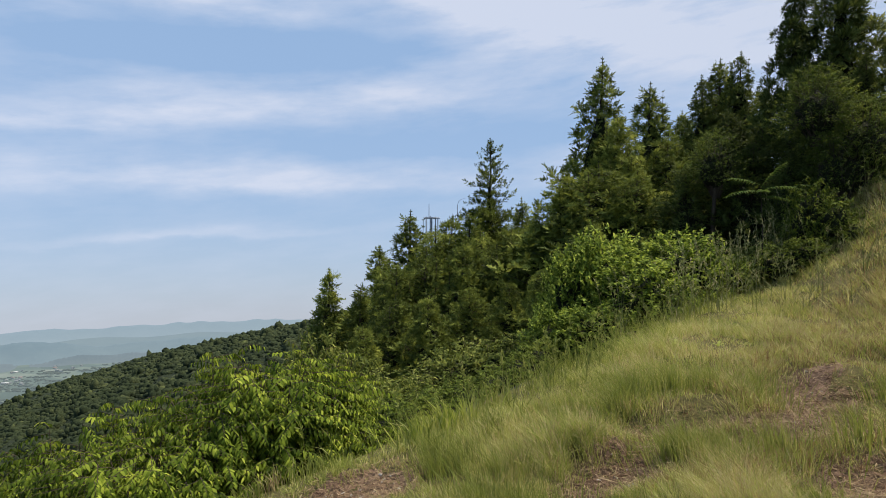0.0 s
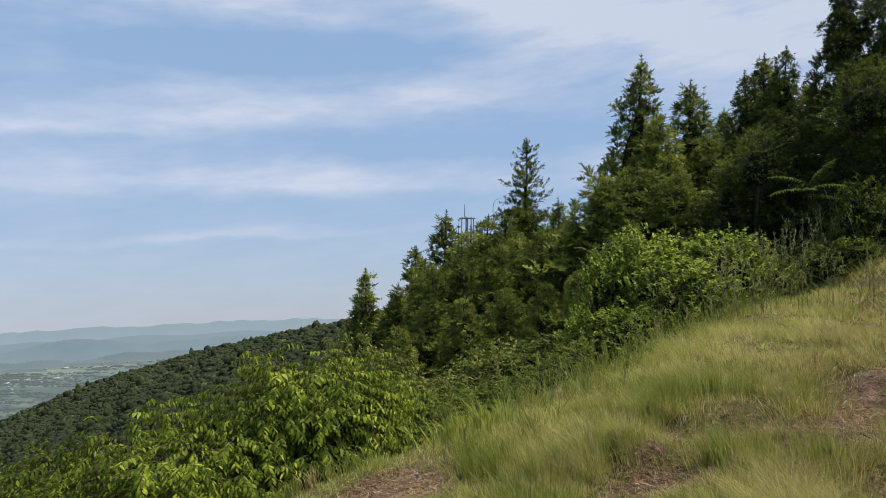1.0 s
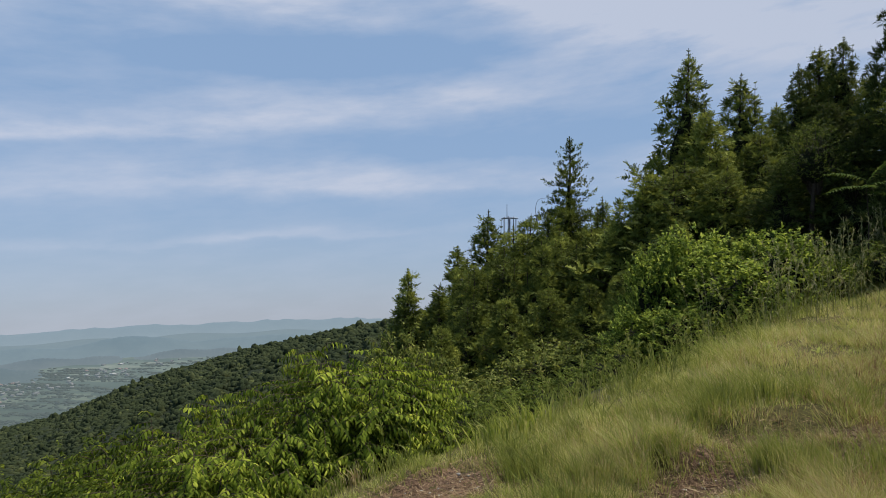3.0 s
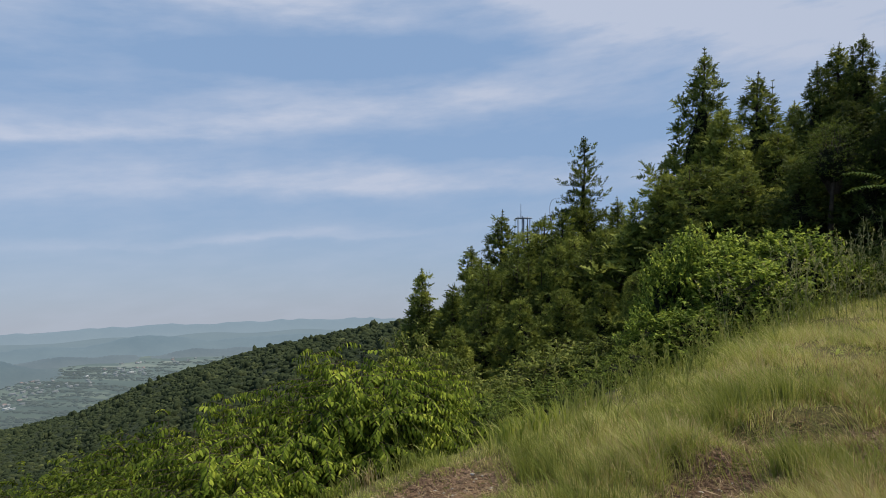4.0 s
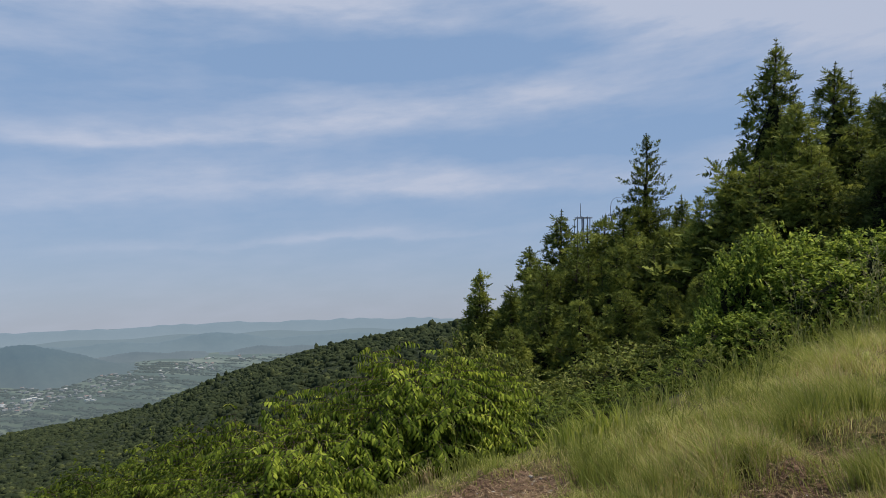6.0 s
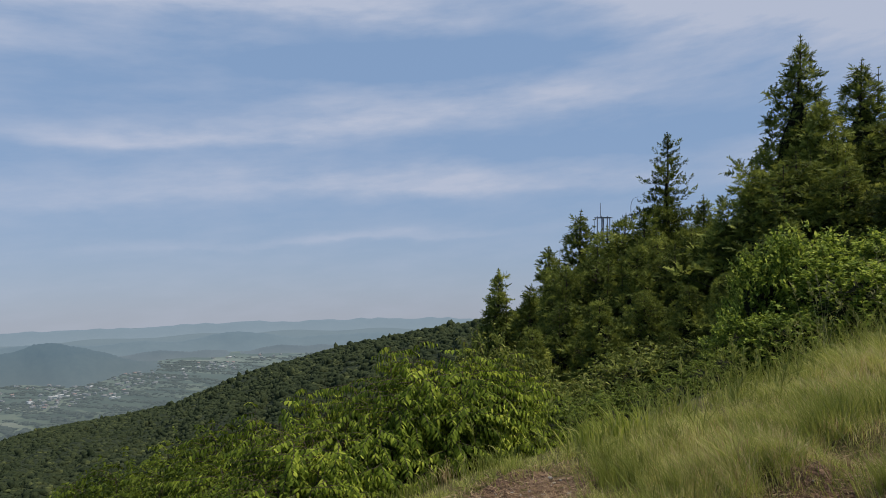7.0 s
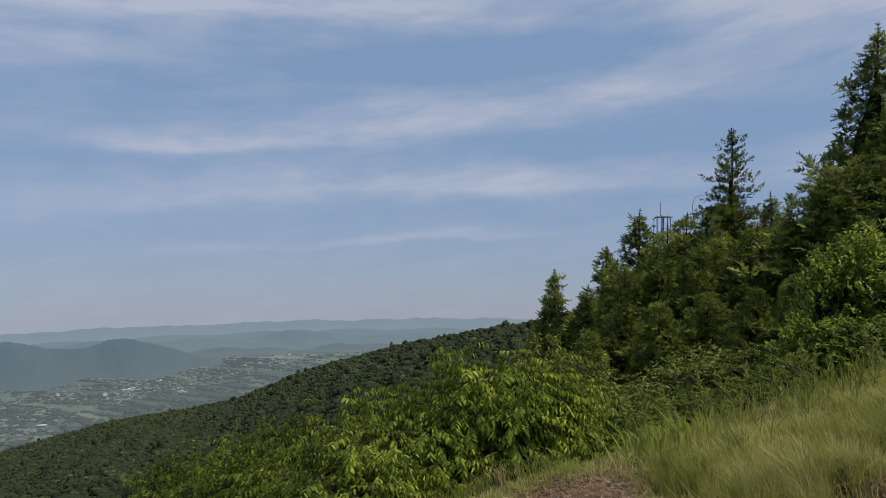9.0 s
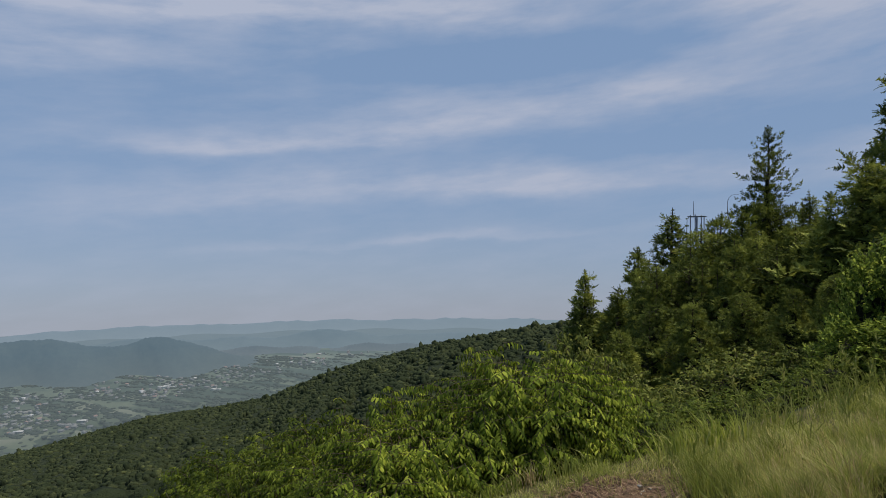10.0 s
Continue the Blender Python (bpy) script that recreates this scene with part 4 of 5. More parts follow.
def arching_bush_meshes(seed, height, width, stems_n, leaf, material, loose=60):
    """A bush of fanning stems; level twigs leave them in tiers and carry two rows of hanging leaves."""
    rng = np.random.default_rng(seed)
    wood, crown, core = Heap(), Heap(), Heap()
    up = np.array([0, 0, 1.0])
    P, D, U, L, W = [], [], [], [], []
    t = np.linspace(0, 1, 7)
    for i in range(stems_n):
        a = i * 2.4 + rng.normal(0, 0.3)
        reach = width / 2 * math.sqrt(rng.uniform(0.02, 0.75))
        tall = height * rng.uniform(0.66, 1.0) * (1 - 0.5 * (2 * reach / width) ** 2)
        out = np.array([math.cos(a), math.sin(a), 0])
        stem = out * (0.05 * width + reach * t ** 1.5)[:, None] + up * (tall * (1.18 * t - 0.2 * t ** 3))[:, None]
        wood.add(*tube(stem, 0.012 * (1.2 - t), 5))
        for s in np.linspace(0.42, 1.0, 13):
            foot = np.array([np.interp(s, t, stem[:, c]) for c in range(3)])
            b = a + rng.normal(0, 1.0)
            way = np.array([math.cos(b), math.sin(b), rng.uniform(-0.1, 0.4)])
            ln = rng.uniform(0.3, 0.62) * (1.15 - 0.35 * s)
            tt = np.linspace(0, 1, 5)
            line = foot + way * (ln * tt)[:, None] - up * (0.3 * ln * tt * tt)[:, None]
            wood.add(*tube(line[::2], 0.004 * (1.3 - tt[::2]), 3))
            m = max(6, int(ln / (leaf * 0.3)))
            ts = np.linspace(0.08, 1, m)
            pts = np.stack([np.interp(ts, tt, line[:, c]) for c in range(3)], -1)
            side = unit(np.cross(way, up))
            sign = np.where(np.arange(m) % 2 == 0, 1.0, -1.0)[:, None]
            P.append(pts)
            D.append(unit(unit(way) * 0.45 + side * sign * 0.6 - up * rng.uniform(0.35, 0.9) + rng.normal(0, 0.12, (m, 3))))
            U.append(unit(up + unit(way) * 0.2 + rng.normal(0, 0.2, (m, 3))))
            size = leaf * rng.uniform(0.75, 1.15, m) * (0.8 + 0.3 * np.sin(ts * np.pi))
            L.append(size), W.append(size * rng.uniform(0.27, 0.35, m))
    P, D, U, L, W = (np.concatenate(k) for k in (P, D, U, L, W))
    apart = rng.permutation(len(P)) < loose
    single = [k[apart] for k in (P, D, U, L, W)]
    P, D, U, L, W = (k[~apart] for k in (P, D, U, L, W))
    crown.add(*ovals(P, D, U, L, W))
    # dark lump low in the crown, painted shade behind the leaves
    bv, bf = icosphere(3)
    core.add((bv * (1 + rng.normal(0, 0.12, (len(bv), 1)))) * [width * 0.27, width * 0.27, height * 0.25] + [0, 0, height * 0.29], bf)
    return wood.mesh("branchwork", MAT_BARK, True), crown.mesh("crown", material), core.mesh("inner_crown", MAT_SHADE_CORE), single, float(np.percentile(P[:, 2], 99.8))


def put_bush(name, meshes, base_w, az, d, tan_top, width, turn, label, category, group):
    x, y, z = ground_at(az, d)
    top = EYE + d * tan_top
    wide = width / base_w
    tall = max((top - z + 0.1) / meshes[4], 0.8 * wide)    # low bushes root below the brow instead of being squashed
    ob = new(name)
    ob.matrix_world = Matrix.Translation((x, y, top - tall * meshes[4])) @ Matrix.Rotation(turn, 4, "Z") @ Matrix.Diagonal((wide, wide, tall, 1))
    tagged(part("branchwork", meshes[0], ob), kind="stuff")
    part("crown", meshes[1], ob)
    part("inner_crown", meshes[2], ob, "solid near-black core as shade inside the bush")
    return tagged(ob, label, category, group)


LEAFY = []
BROAD = [arching_bush_meshes(k, 2.0, 1.7, 36, 0.084, MAT_BUSH) for k in (21, 22, 23)]
SMALLER = [bush_meshes(s, 1.7, 1.8, 460, 14, 0.062, MAT_SLOPE_BUSH, arch=0.35, jitter=0.25, twig=(0.2, 0.5), rise=(0.0, 0.9), hang=0.3, loose=60, hollow=0.12, dense=(0.26, 0.3)) for s in (24, 25)]
for i, (az, tan, d, w) in enumerate([
        (-20.6, -0.158, 6.5, 1.25), (-17.6, -0.172, 6.2, 1.7), (-14.6, -0.176, 6.1, 1.7), (-11.8, -0.176, 6.5, 1.2), (-9.5, -0.225, 6.2, 1.3), (-24.6, -0.252, 6.1, 1.15),
        (-28.6, -0.226, 6.5, 1.3), (-31.8, -0.245, 6.5, 1.6), (-35, -0.268, 6.7, 1.6), (-38.5, -0.285, 7, 1.6), (-21.5, -0.25, 5.6, 1.5),
        (-26.5, -0.28, 5.5, 1.5), (-31, -0.3, 5.5, 1.5), (-35.8, -0.325, 5.7, 1.5), (-29, -0.35, 4.9, 1.3), (-40.5, -0.33, 6.4, 1.5), (-34, -0.37, 5.0, 1.3)]):
    made_of = BROAD[i % 3] if az > -34 else SMALLER[i % 2]
    made = put_bush("leafy_bush", made_of, 1.85 if made_of in BROAD else 2.3, az, d, tan, w, i * 2.1,
                    "fresh yellow-green broadleaf bush with arching leafy twigs" if az > -34 else "mid-green leafy bush with small drooping leaves on the drop",
                    "bush", "leafy bushes along the drop")
    LEAFY.append((made, made_of))

SHRUB = [bush_meshes(s, 1.6, 1.9, 640, 12, 0.076, MAT_SHRUB, arch=0.0, jitter=0.5, twig=(0.1, 0.3), rise=(0.3, 1.4), hang=-0.1, broad=(0.45, 0.6), hollow=0.25) for s in (31, 32)]
for i, (px, py, d, w) in enumerate([(1075, 413, 11.5, 1.9), (1200, 413, 11.8, 1.9), (1010, 445, 11.2, 1.3), (1275, 455, 12.2, 1.4), (985, 545, 10.5, 1.3), (1130, 460, 10.8, 1.9), (1060, 540, 10.2, 1.5)]):
    a, t = sight(px, py)
    put_bush("bright_shrub", SHRUB[i % 2], 2.0, a, d, t, w, i * 1.3,
             "bright green small-leaved shrub at the edge of the grass", "shrub", "bright shrubs by the wood")

UNDER = [bush_meshes(s, 1.6, 1.9, 420, 9, 0.088, MAT_UNDER, arch=0.15, jitter=0.5, twig=(0.15, 0.4)) for s in (41, 42)]
for i, (px, py, d, w) in enumerate([
        (560, 590, 13, 2.2), (610, 620, 12, 2.0), (640, 655, 10, 1.8), (700, 668, 10, 1.8), (760, 660, 10.5, 1.8), (820, 610, 11, 2), (880, 600, 11, 2),
        (940, 590, 11, 1.8),
        (1300, 450, 13, 1.6), (1350, 430, 13, 1.6), (1420, 400, 13.5, 1.6), (1480, 370, 14, 1.6), (1540, 350, 15, 1.6)]):
    a, t = sight(px, py)
    put_bush("undergrowth_bush", UNDER[i % 2], 2.0, a, d, t, w, i * 0.9,
             "shaded green undergrowth bush below the cypresses", "bush", "undergrowth at the wood's edge")

for i, (az, tan, d, w) in enumerate([(-42.5, -0.298, 8.5, 1.9), (-45.5, -0.325, 10, 2.0), (-42.5, -0.335, 7.4, 1.8), (-46.5, -0.39, 8.6, 1.8), (-44, -0.40, 7.2, 1.7)]):
    put_bush("undergrowth_bush", SMALLER[i % 2], 2.0, az, d, tan, w, i * 0.7,
             "dark green small-leaved bush on the steep slope", "bush", "small-leaved bushes on the slope")

EDGE = [bush_meshes(s, 1.5, 1.9, 380, 9, 0.085, MAT_EDGE, arch=0.1, jitter=0.5, twig=(0.12, 0.35), hang=0.0) for s in (45, 46)]
for i, (px, py, d, w) in enumerate([(660, 715, 7.6, 1.3), (715, 705, 7.9, 1.4), (770, 690, 8.2, 1.3), (830, 672, 8.6, 1.3), (885, 650, 9.0, 1.2), (930, 625, 9.4, 1.1), (955, 600, 9.8, 1.0), (1440, 318, 13.0, 1.1), (1478, 345, 12.8, 0.9), (1385, 430, 12.2, 1.1), (1430, 420, 12.2, 0.9), (1530, 385, 12.6, 1.0)]):
    a, t = sight(px, py)
    put_bush("edge_bush", EDGE[i % 2], 2.0, a, d, t, w, i * 1.1,
             "low green leafy bush where the grass meets the wood", "bush", "low bushes at the grass edge")


def leafy_tree(px, py, d, width, tall, turn):
    """A broad-leaved tree: a slim trunk under a rounded leafy crown."""
    az, tan = sight(px, py)
    x, y, z = ground_at(az, d)
    top = EYE + d * tan - z
    ob = new("broadleaf_tree")
    ob.matrix_world = Matrix.Translation((x, y, z - 0.1)) @ Matrix.Rotation(turn, 4, "Z")
    t = np.linspace(0, 1, 6)
    h = Heap()
    h.add(*tube(np.stack([0.1 * np.sin(3 * t), 0.08 * t, (top - 0.5 * tall) * t], -1), 0.07 * (1.25 - t), 7))
    part("trunk", h.mesh("trunk", MAT_BARK, True), ob)
    lift = Matrix.Translation((0, 0, top - tall)) @ Matrix.Diagonal((width / 2.0, width / 2.0, tall / GREEN[4], 1))
    for name, me in (("branchwork", GREEN[0]), ("crown", GREEN[1]), ("inner_crown", GREEN[2])):
        part(name, me, ob).matrix_local = lift
    tagged(ob, "young broad-leaved tree with fresh green leaves before dark cypresses", "tree", "broad-leaved trees among the cypresses")


MAT_GREEN = foliage("fresh_tree_leaf", [(0.017, 0.031, 0.006), (0.042, 0.067, 0.011), (0.09, 0.125, 0.02), (0.22, 0.265, 0.05)], 0.36, 0.68, 0.12, 0.5, 1.2)
GREEN = bush_meshes(48, 2.0, 2.0, 900, 12, 0.05, MAT_GREEN, arch=0.1, jitter=0.5, twig=(0.12, 0.35), hang=0.05, dense=(0.24, 0.26))
for i, (px, py, d, w, tall) in enumerate([(1447, 108, 14.2, 1.5, 1.6), (1532, 158, 14.0, 1.5, 1.6), (1490, 215, 13.8, 1.4, 1.5), (1268, 222, 14.8, 1.3, 1.5)]):
    leafy_tree(px, py, d, w, tall, i * 1.1)


# ---------------------------------------------------------------- grass
def grass(name, label, count, az_range, r_range, tall, wide, material, edge, seed, lean=0.5, wind=(-0.16, 0.02)):
    rng = np.random.default_rng(seed)
    az = np.radians(rng.uniform(*az_range, count))
    r = r_range[0] * (r_range[1] / r_range[0]) ** rng.uniform(0, 1, count)
    x, y = r * np.sin(az), r * np.cos(az)
    # blades gather into tufts
    cell = 0.16 + 0.02 * r
    wx, wy = 0.2 * np.sin(3.3 * y + 1.1 * x) + 0.07 * np.sin(9 * y), 0.2 * np.sin(2.9 * x - 0.8 * y) + 0.07 * np.sin(8 * x)
    gx, gy = np.floor((x + wx) / cell), np.floor((y + wy) / cell)
    hx = np.modf(np.abs(np.sin(gx * 12.99 + gy * 78.23) * 43758.5))[0]
    hy = np.modf(np.abs(np.sin(gx * 39.35 + gy * 11.13) * 24634.6))[0]
    pull = rng.uniform(0.0, 0.5, count)
    cx, cy = (gx + hx) * cell - wx, (gy + hy) * cell - wy
    x, y = x + (cx - x) * pull, y + (cy - y) * pull
    s = (y - 1.08 * x - 5.1) / 1.47
    wave = np.sin(3.1 * x + 1.3 * y) + np.sin(2.3 * y - 4.1 * x + 1) + np.sin(5.2 * x + 3.7 * y + 2)
    thin = rng.random(count) < np.clip(0.72 + 0.3 * wave, 0.22, 1)
    worn = 0.5 * np.exp(-(((x - 2.7) / 1.1) ** 2 + ((y - 4.1) / 1.0) ** 2) ** 2)
    keep = thin & (rng.random(count) > np.maximum(bareness(x, y, 1.12) * 0.99, worn)) & (s > edge[0]) & (s < edge[1] + rng.normal(0, 0.25, count))
    near_bare = bareness(x[keep], y[keep] + 0.12, 1.45)
    x, y, r, cx, cy, hx, wave = x[keep], y[keep], r[keep], cx[keep], cy[keep], hx[keep], wave[keep]
    n = len(x)
    away = np.stack([x - cx, y - cy, 0 * x], -1) * 2.6
    lean_v = away + rng.normal(0, lean * 0.6, (n, 3)) * [1, 1, 0] + np.array([*wind, 0])
    hgt = rng.uniform(*tall, n) * (0.6 + 0.7 * hx) * (1 + 0.16 * wave)
    hgt = hgt * (1 - 0.5 * near_bare)
    hgt = hgt * np.clip(0.85 + 0.02 * np.degrees(np.arctan2(x, y)), 0.55, 1)
    p = np.stack([x, y, land(x, y) - 0.01], -1)
    h = Heap()
    w = wide[0] + wide[1] * r
    c = r < 7.5
    h.add(*blades(p[c], lean_v[c], hgt[c], w[c]))
    h.add(*blades(p[~c], lean_v[~c], hgt[~c], w[~c] * 1.3, True))
    tagged(new(name, h.mesh(name, material)), label, "grass", kind="stuff")


grass("meadow_grass", "tufted green and straw-coloured grass on the slope", 680000, (-19, 44), (2.3, 34), (0.05, 0.165), (0.0014, 0.0005), MAT_GRASS, (-60, 0.2), 51, 1.15)
MAT_DRY = foliage("dry_blade", [(0.2, 0.165, 0.07), (0.33, 0.27, 0.12), (0.44, 0.35, 0.17), (0.55, 0.47, 0.26), (0.28, 0.16, 0.08)], 0.25, 0.7, 0.2)
MAT_RUST = foliage("reddish_blade", [(0.115, 0.075, 0.036), (0.19, 0.115, 0.056), (0.255, 0.165, 0.078), (0.31, 0.225, 0.12)], 0.25, 0.7, 0.2)
grass("dry_grass", "dry straw-coloured grass among the green", 120000, (-12, 44), (2.6, 30), (0.07, 0.21), (0.0013, 0.0004), MAT_DRY, (-60, -0.5), 55, 0.9)
grass("reddish_grass", "reddish dry grass on the upper slope", 100000, (15, 44), (3.6, 18), (0.06, 0.17), (0.0015, 0.0005), MAT_RUST, (-60, -1.6), 56, 0.9)
grass("tall_grass", "taller fresh green grass along the bushes", 2200, (-15, 3), (3.5, 12), (0.09, 0.22), (0.003, 0.0006), MAT_TALL, (-0.35, 0.25), 52, 0.5)
grass("border_grass", "tall green grass along the shrubs at the wood's edge", 30000, (3, 40), (5, 34), (0.2, 0.46), (0.003, 0.0006), MAT_TALL, (-0.2, 0.5), 57, 0.4)
grass("short_turf", "short worn grass round the viewpoint", 130000, (44, 300), (0.1, 16), (0.06, 0.17), (0.005, 0.0016), MAT_GRASS, (-60, 0.2), 53, 0.8)
grass("trodden_turf", "thin trodden grass at the viewpoint", 46000, (-62, 44), (0.1, 2.6), (0.05, 0.15), (0.003, 0.001), MAT_GRASS, (-60, 0.2), 54, 0.8)
grass("slope_turf", "short grass on the edge of the drop", 16000, (-62, -19), (2.3, 5.5), (0.06, 0.16), (0.004, 0.001), MAT_GRASS, (-60, 0.3), 58, 0.8)


# ---------------------------------------------------------------- bare soil and stones
def soil_patch(cx, cy, rx, ry, turn, seed):
    """Bare trodden soil with a ragged outline, a touch above the turf."""
    rng = np.random.default_rng(seed)
    n, rings = 40, 7
    ang = np.linspace(0, 2 * np.pi, n, endpoint=False)
    edge = 1.0 + 0.12 * np.sin(ang * 3 + seed) + 0.09 * np.sin(ang * 5 + 2 * seed) + 0.06 * rng.normal(0, 1, n)
    v = [[cx, cy]]
    for k in range(1, rings + 1):
        a, b = rx * 1.15 * edge * k / rings * np.cos(ang), ry * 1.15 * edge * k / rings * np.sin(ang)
        v += np.stack([cx + a * math.cos(turn) - b * math.sin(turn), cy + a * math.sin(turn) + b * math.cos(turn)], -1).tolist()
    v = np.array(v)
    z = land(v[:, 0], v[:, 1]) + 0.012 + rng.normal(0, 0.009, len(v))
    z[-n:] -= 0.03
    tri = [(0, 1 + i, 1 + (i + 1) % n) for i in range(n)]
    for k in range(rings - 1):
        for i in range(n):
            a, b = 1 + k * n + i, 1 + k * n + (i + 1) % n
            tri += [(a, a + n, b + n), (a, b + n, b)]
    h = Heap()
    h.add(np.column_stack([v, z]), tri)
    ob = new("bare_soil", h.mesh("bare_soil", MAT_SOIL, True))
    tagged(ob, "patch of bare reddish-brown trodden soil in the grass", "soil", kind="structure")


for k, spot in enumerate(BARE):
    soil_patch(*spot, 60 + k)


def stone_mesh(seed, size):
    rng = np.random.default_rng(seed)
    v, f = icosphere(2)
    v = v * (1 + rng.normal(0, 0.14, (len(v), 1))) * [1, 0.75, 0.55] * size
    h = Heap()
    h.add(v, f)
    return h.mesh("stone", MAT_STONE)


def straw(count, seed):
    """Dead blades and bits lying on the bare soil."""
    rng = np.random.default_rng(seed)
    k = rng.integers(0, len(BARE), count)
    spot = np.array(BARE)[k]
    a, r = rng.uniform(0, 6.283, count), np.sqrt(rng.uniform(0, 1, count)) * 1.2
    u, v = r * spot[:, 2] * np.cos(a), r * spot[:, 3] * np.sin(a)
    x = spot[:, 0] + u * np.cos(spot[:, 4]) - v * np.sin(spot[:, 4])
    y = spot[:, 1] + u * np.sin(spot[:, 4]) + v * np.cos(spot[:, 4])
    p = np.stack([x, y, land(x, y) + 0.022 + rng.uniform(0, 0.015, count)], -1)
    d = rng.normal(0, 1, (count, 3)) * [1, 1, 0.22]
    h = Heap()
    h.add(*scales(p, d, unit(rng.normal(0, 0.5, (count, 3)) + [0, 0, 1.0]), rng.uniform(0.03, 0.13, count), rng.uniform(0.002, 0.007, count)))
    tagged(new("dead_grass", h.mesh("dead_grass", MAT_STRAW)), "dry dead grass bits strewn over the bare soil", "grass", kind="stuff")


MAT_STRAW = foliage("dead_straw", [(0.08, 0.05, 0.032), (0.15, 0.095, 0.057), (0.24, 0.165, 0.095), (0.36, 0.28, 0.17)], 0.1, 0.8, 0.2)
straw(16000, 72)
STONES = [stone_mesh(70 + k, 0.015) for k in range(4)]
rng = np.random.default_rng(77)
for k in range(70):
    cx, cy, rx, ry, turn = BARE[[0, 0, 0, 1, 2, 3, 5][k % 7]]
    a, q = rng.uniform(0, 6.283), math.sqrt(rng.uniform(0, 1)) * 0.9
    px, py = q * rx * math.cos(a), q * ry * math.sin(a)
    x, y = cx + px * math.cos(turn) - py * math.sin(turn), cy + px * math.sin(turn) + py * math.cos(turn)
    size = rng.uniform(0.35, 1.3)
    ob = new("stone", STONES[k % 4])
    ob.matrix_world = Matrix.Translation((x, y, float(land(x, y)) + 0.014)) @ Matrix.Rotation(a * 3, 4, "Z") @ Matrix.Diagonal((size, size, size, 1))
    tagged(ob, "small pale angular stone lying on bare soil", "stone", "stones on the bare soil")
clod = new("earth_clod", stone_mesh(79, 0.06))
clod.data.materials[0] = MAT_SOIL
_x, _y = 1.87, 3.25
clod.matrix_world = Matrix.Translation((_x, _y, float(land(_x, _y)) + 0.03))
tagged(clod, "pale lump of dry earth among the grass", "clod")


# ---------------------------------------------------------------- seed heads and weeds along the edge
def stalks(name, label, count, az_range, r_range, s_range, tall, material, seed):
    rng = np.random.default_rng(seed)
    h = Heap()
    made = 0
    while made < count:
        az, r = math.radians(rng.uniform(*az_range)), rng.uniform(*r_range)
        x, y = r * math.sin(az), r * math.cos(az)
        s = (y - 1.08 * x - 5.1) / 1.47
        if not s_range[0] < s < s_range[1]:
            continue
        made += 1
        z, hh = float(land(x, y)), rng.uniform(*tall)
        t = np.linspace(0, 1, 5)
        bend = rng.normal(0, 0.16, 2)
        line = np.stack([x + bend[0] * hh * t * t, y + bend[1] * hh * t * t, z + hh * t], -1)
        h.add(*tube(line, 0.0028 * (1.2 - t) + 0.0008 * r / 10, 3))
        k = 16
        q = rng.uniform(0.78, 1.0, k)
        p = np.stack([np.interp(q, t, line[:, c]) for c in range(3)], -1)
        h.add(*scales(p, unit(rng.normal(0, 0.5, (k, 3)) + [0, 0, 1.0]), rng.normal(0, 1, (k, 3)), rng.uniform(0.03, 0.07, k), 0.012))
        k = 4
        q = rng.uniform(0.05, 0.5, k)
        p = np.stack([np.interp(q, t, line[:, c]) for c in range(3)], -1)
        d = rng.normal(0, 0.6, (k, 3)) * [1, 1, 0] + [0, 0, 0.8]
        h.add(*leaves(p, d, unit(rng.normal(0, 1, (k, 3))), rng.uniform(0.1, 0.25, k), 0.009, 0.1, 0.4))
    tagged(new(name, h.mesh(name, material)), label, "grass", kind="stuff")


MAT_FROND = foliage("frond_leaf", [(0.036, 0.068, 0.013), (0.06, 0.096, 0.019), (0.085, 0.117, 0.032)], 0.35, 0.75, 0.06)
MAT_WEED = foliage("weed_blade", [(0.09, 0.12, 0.03), (0.16, 0.18, 0.06), (0.26, 0.25, 0.12)], 0.3, 0.7, 0.2)
MAT_SEED = foliage("seed_head", [(0.13, 0.16, 0.05), (0.22, 0.23, 0.09), (0.34, 0.31, 0.17)], 0.3, 0.7, 0.2)
stalks("seed_head_grass", "tall grass stalks with pale seed heads at the wood's edge", 190, (12, 30), (9, 26), (-0.5, 0.9), (0.6, 1.2), MAT_SEED, 81)
stalks("edge_weeds", "tall mixed grass stalks and weeds in front of the dark trees", 150, (26, 41), (9.5, 14), (-9, 0.9), (0.3, 0.95), MAT_WEED, 83)
stalks("wild_grass", "scattered thin grass stalks along the bushes", 80, (-14, 30), (4.5, 13), (-0.4, 0.4), (0.3, 0.65), MAT_TALL, 82)


# ---------------------------------------------------------------- strong tufts
def tuft(x, y, count, tall, spread, material, seed, label, wide=0.0042):
    rng = np.random.default_rng(seed)
    ob_z = float(land(x, y))
    a, r = rng.uniform(0, 6.283, count), np.abs(rng.normal(0, spread, count))
    px, py = r * np.cos(a), r * np.sin(a)
    p = np.stack([px, py, land(x + px, y + py) - ob_z - 0.01], -1)
    lean = np.stack([px, py, 0 * px], -1) * 2.6 + rng.normal(0, 0.25, (count, 3)) * [1, 1, 0] + [-0.3, 0, 0]
    h = Heap()
    h.add(*blades(p, lean, rng.uniform(tall * 0.55, tall, count), wide))
    ob = new("grass_tuft", h.mesh("grass_tuft", material))
    ob.location = (x, y, ob_z)
    tagged(ob, label, "grass tuft", kind="stuff")


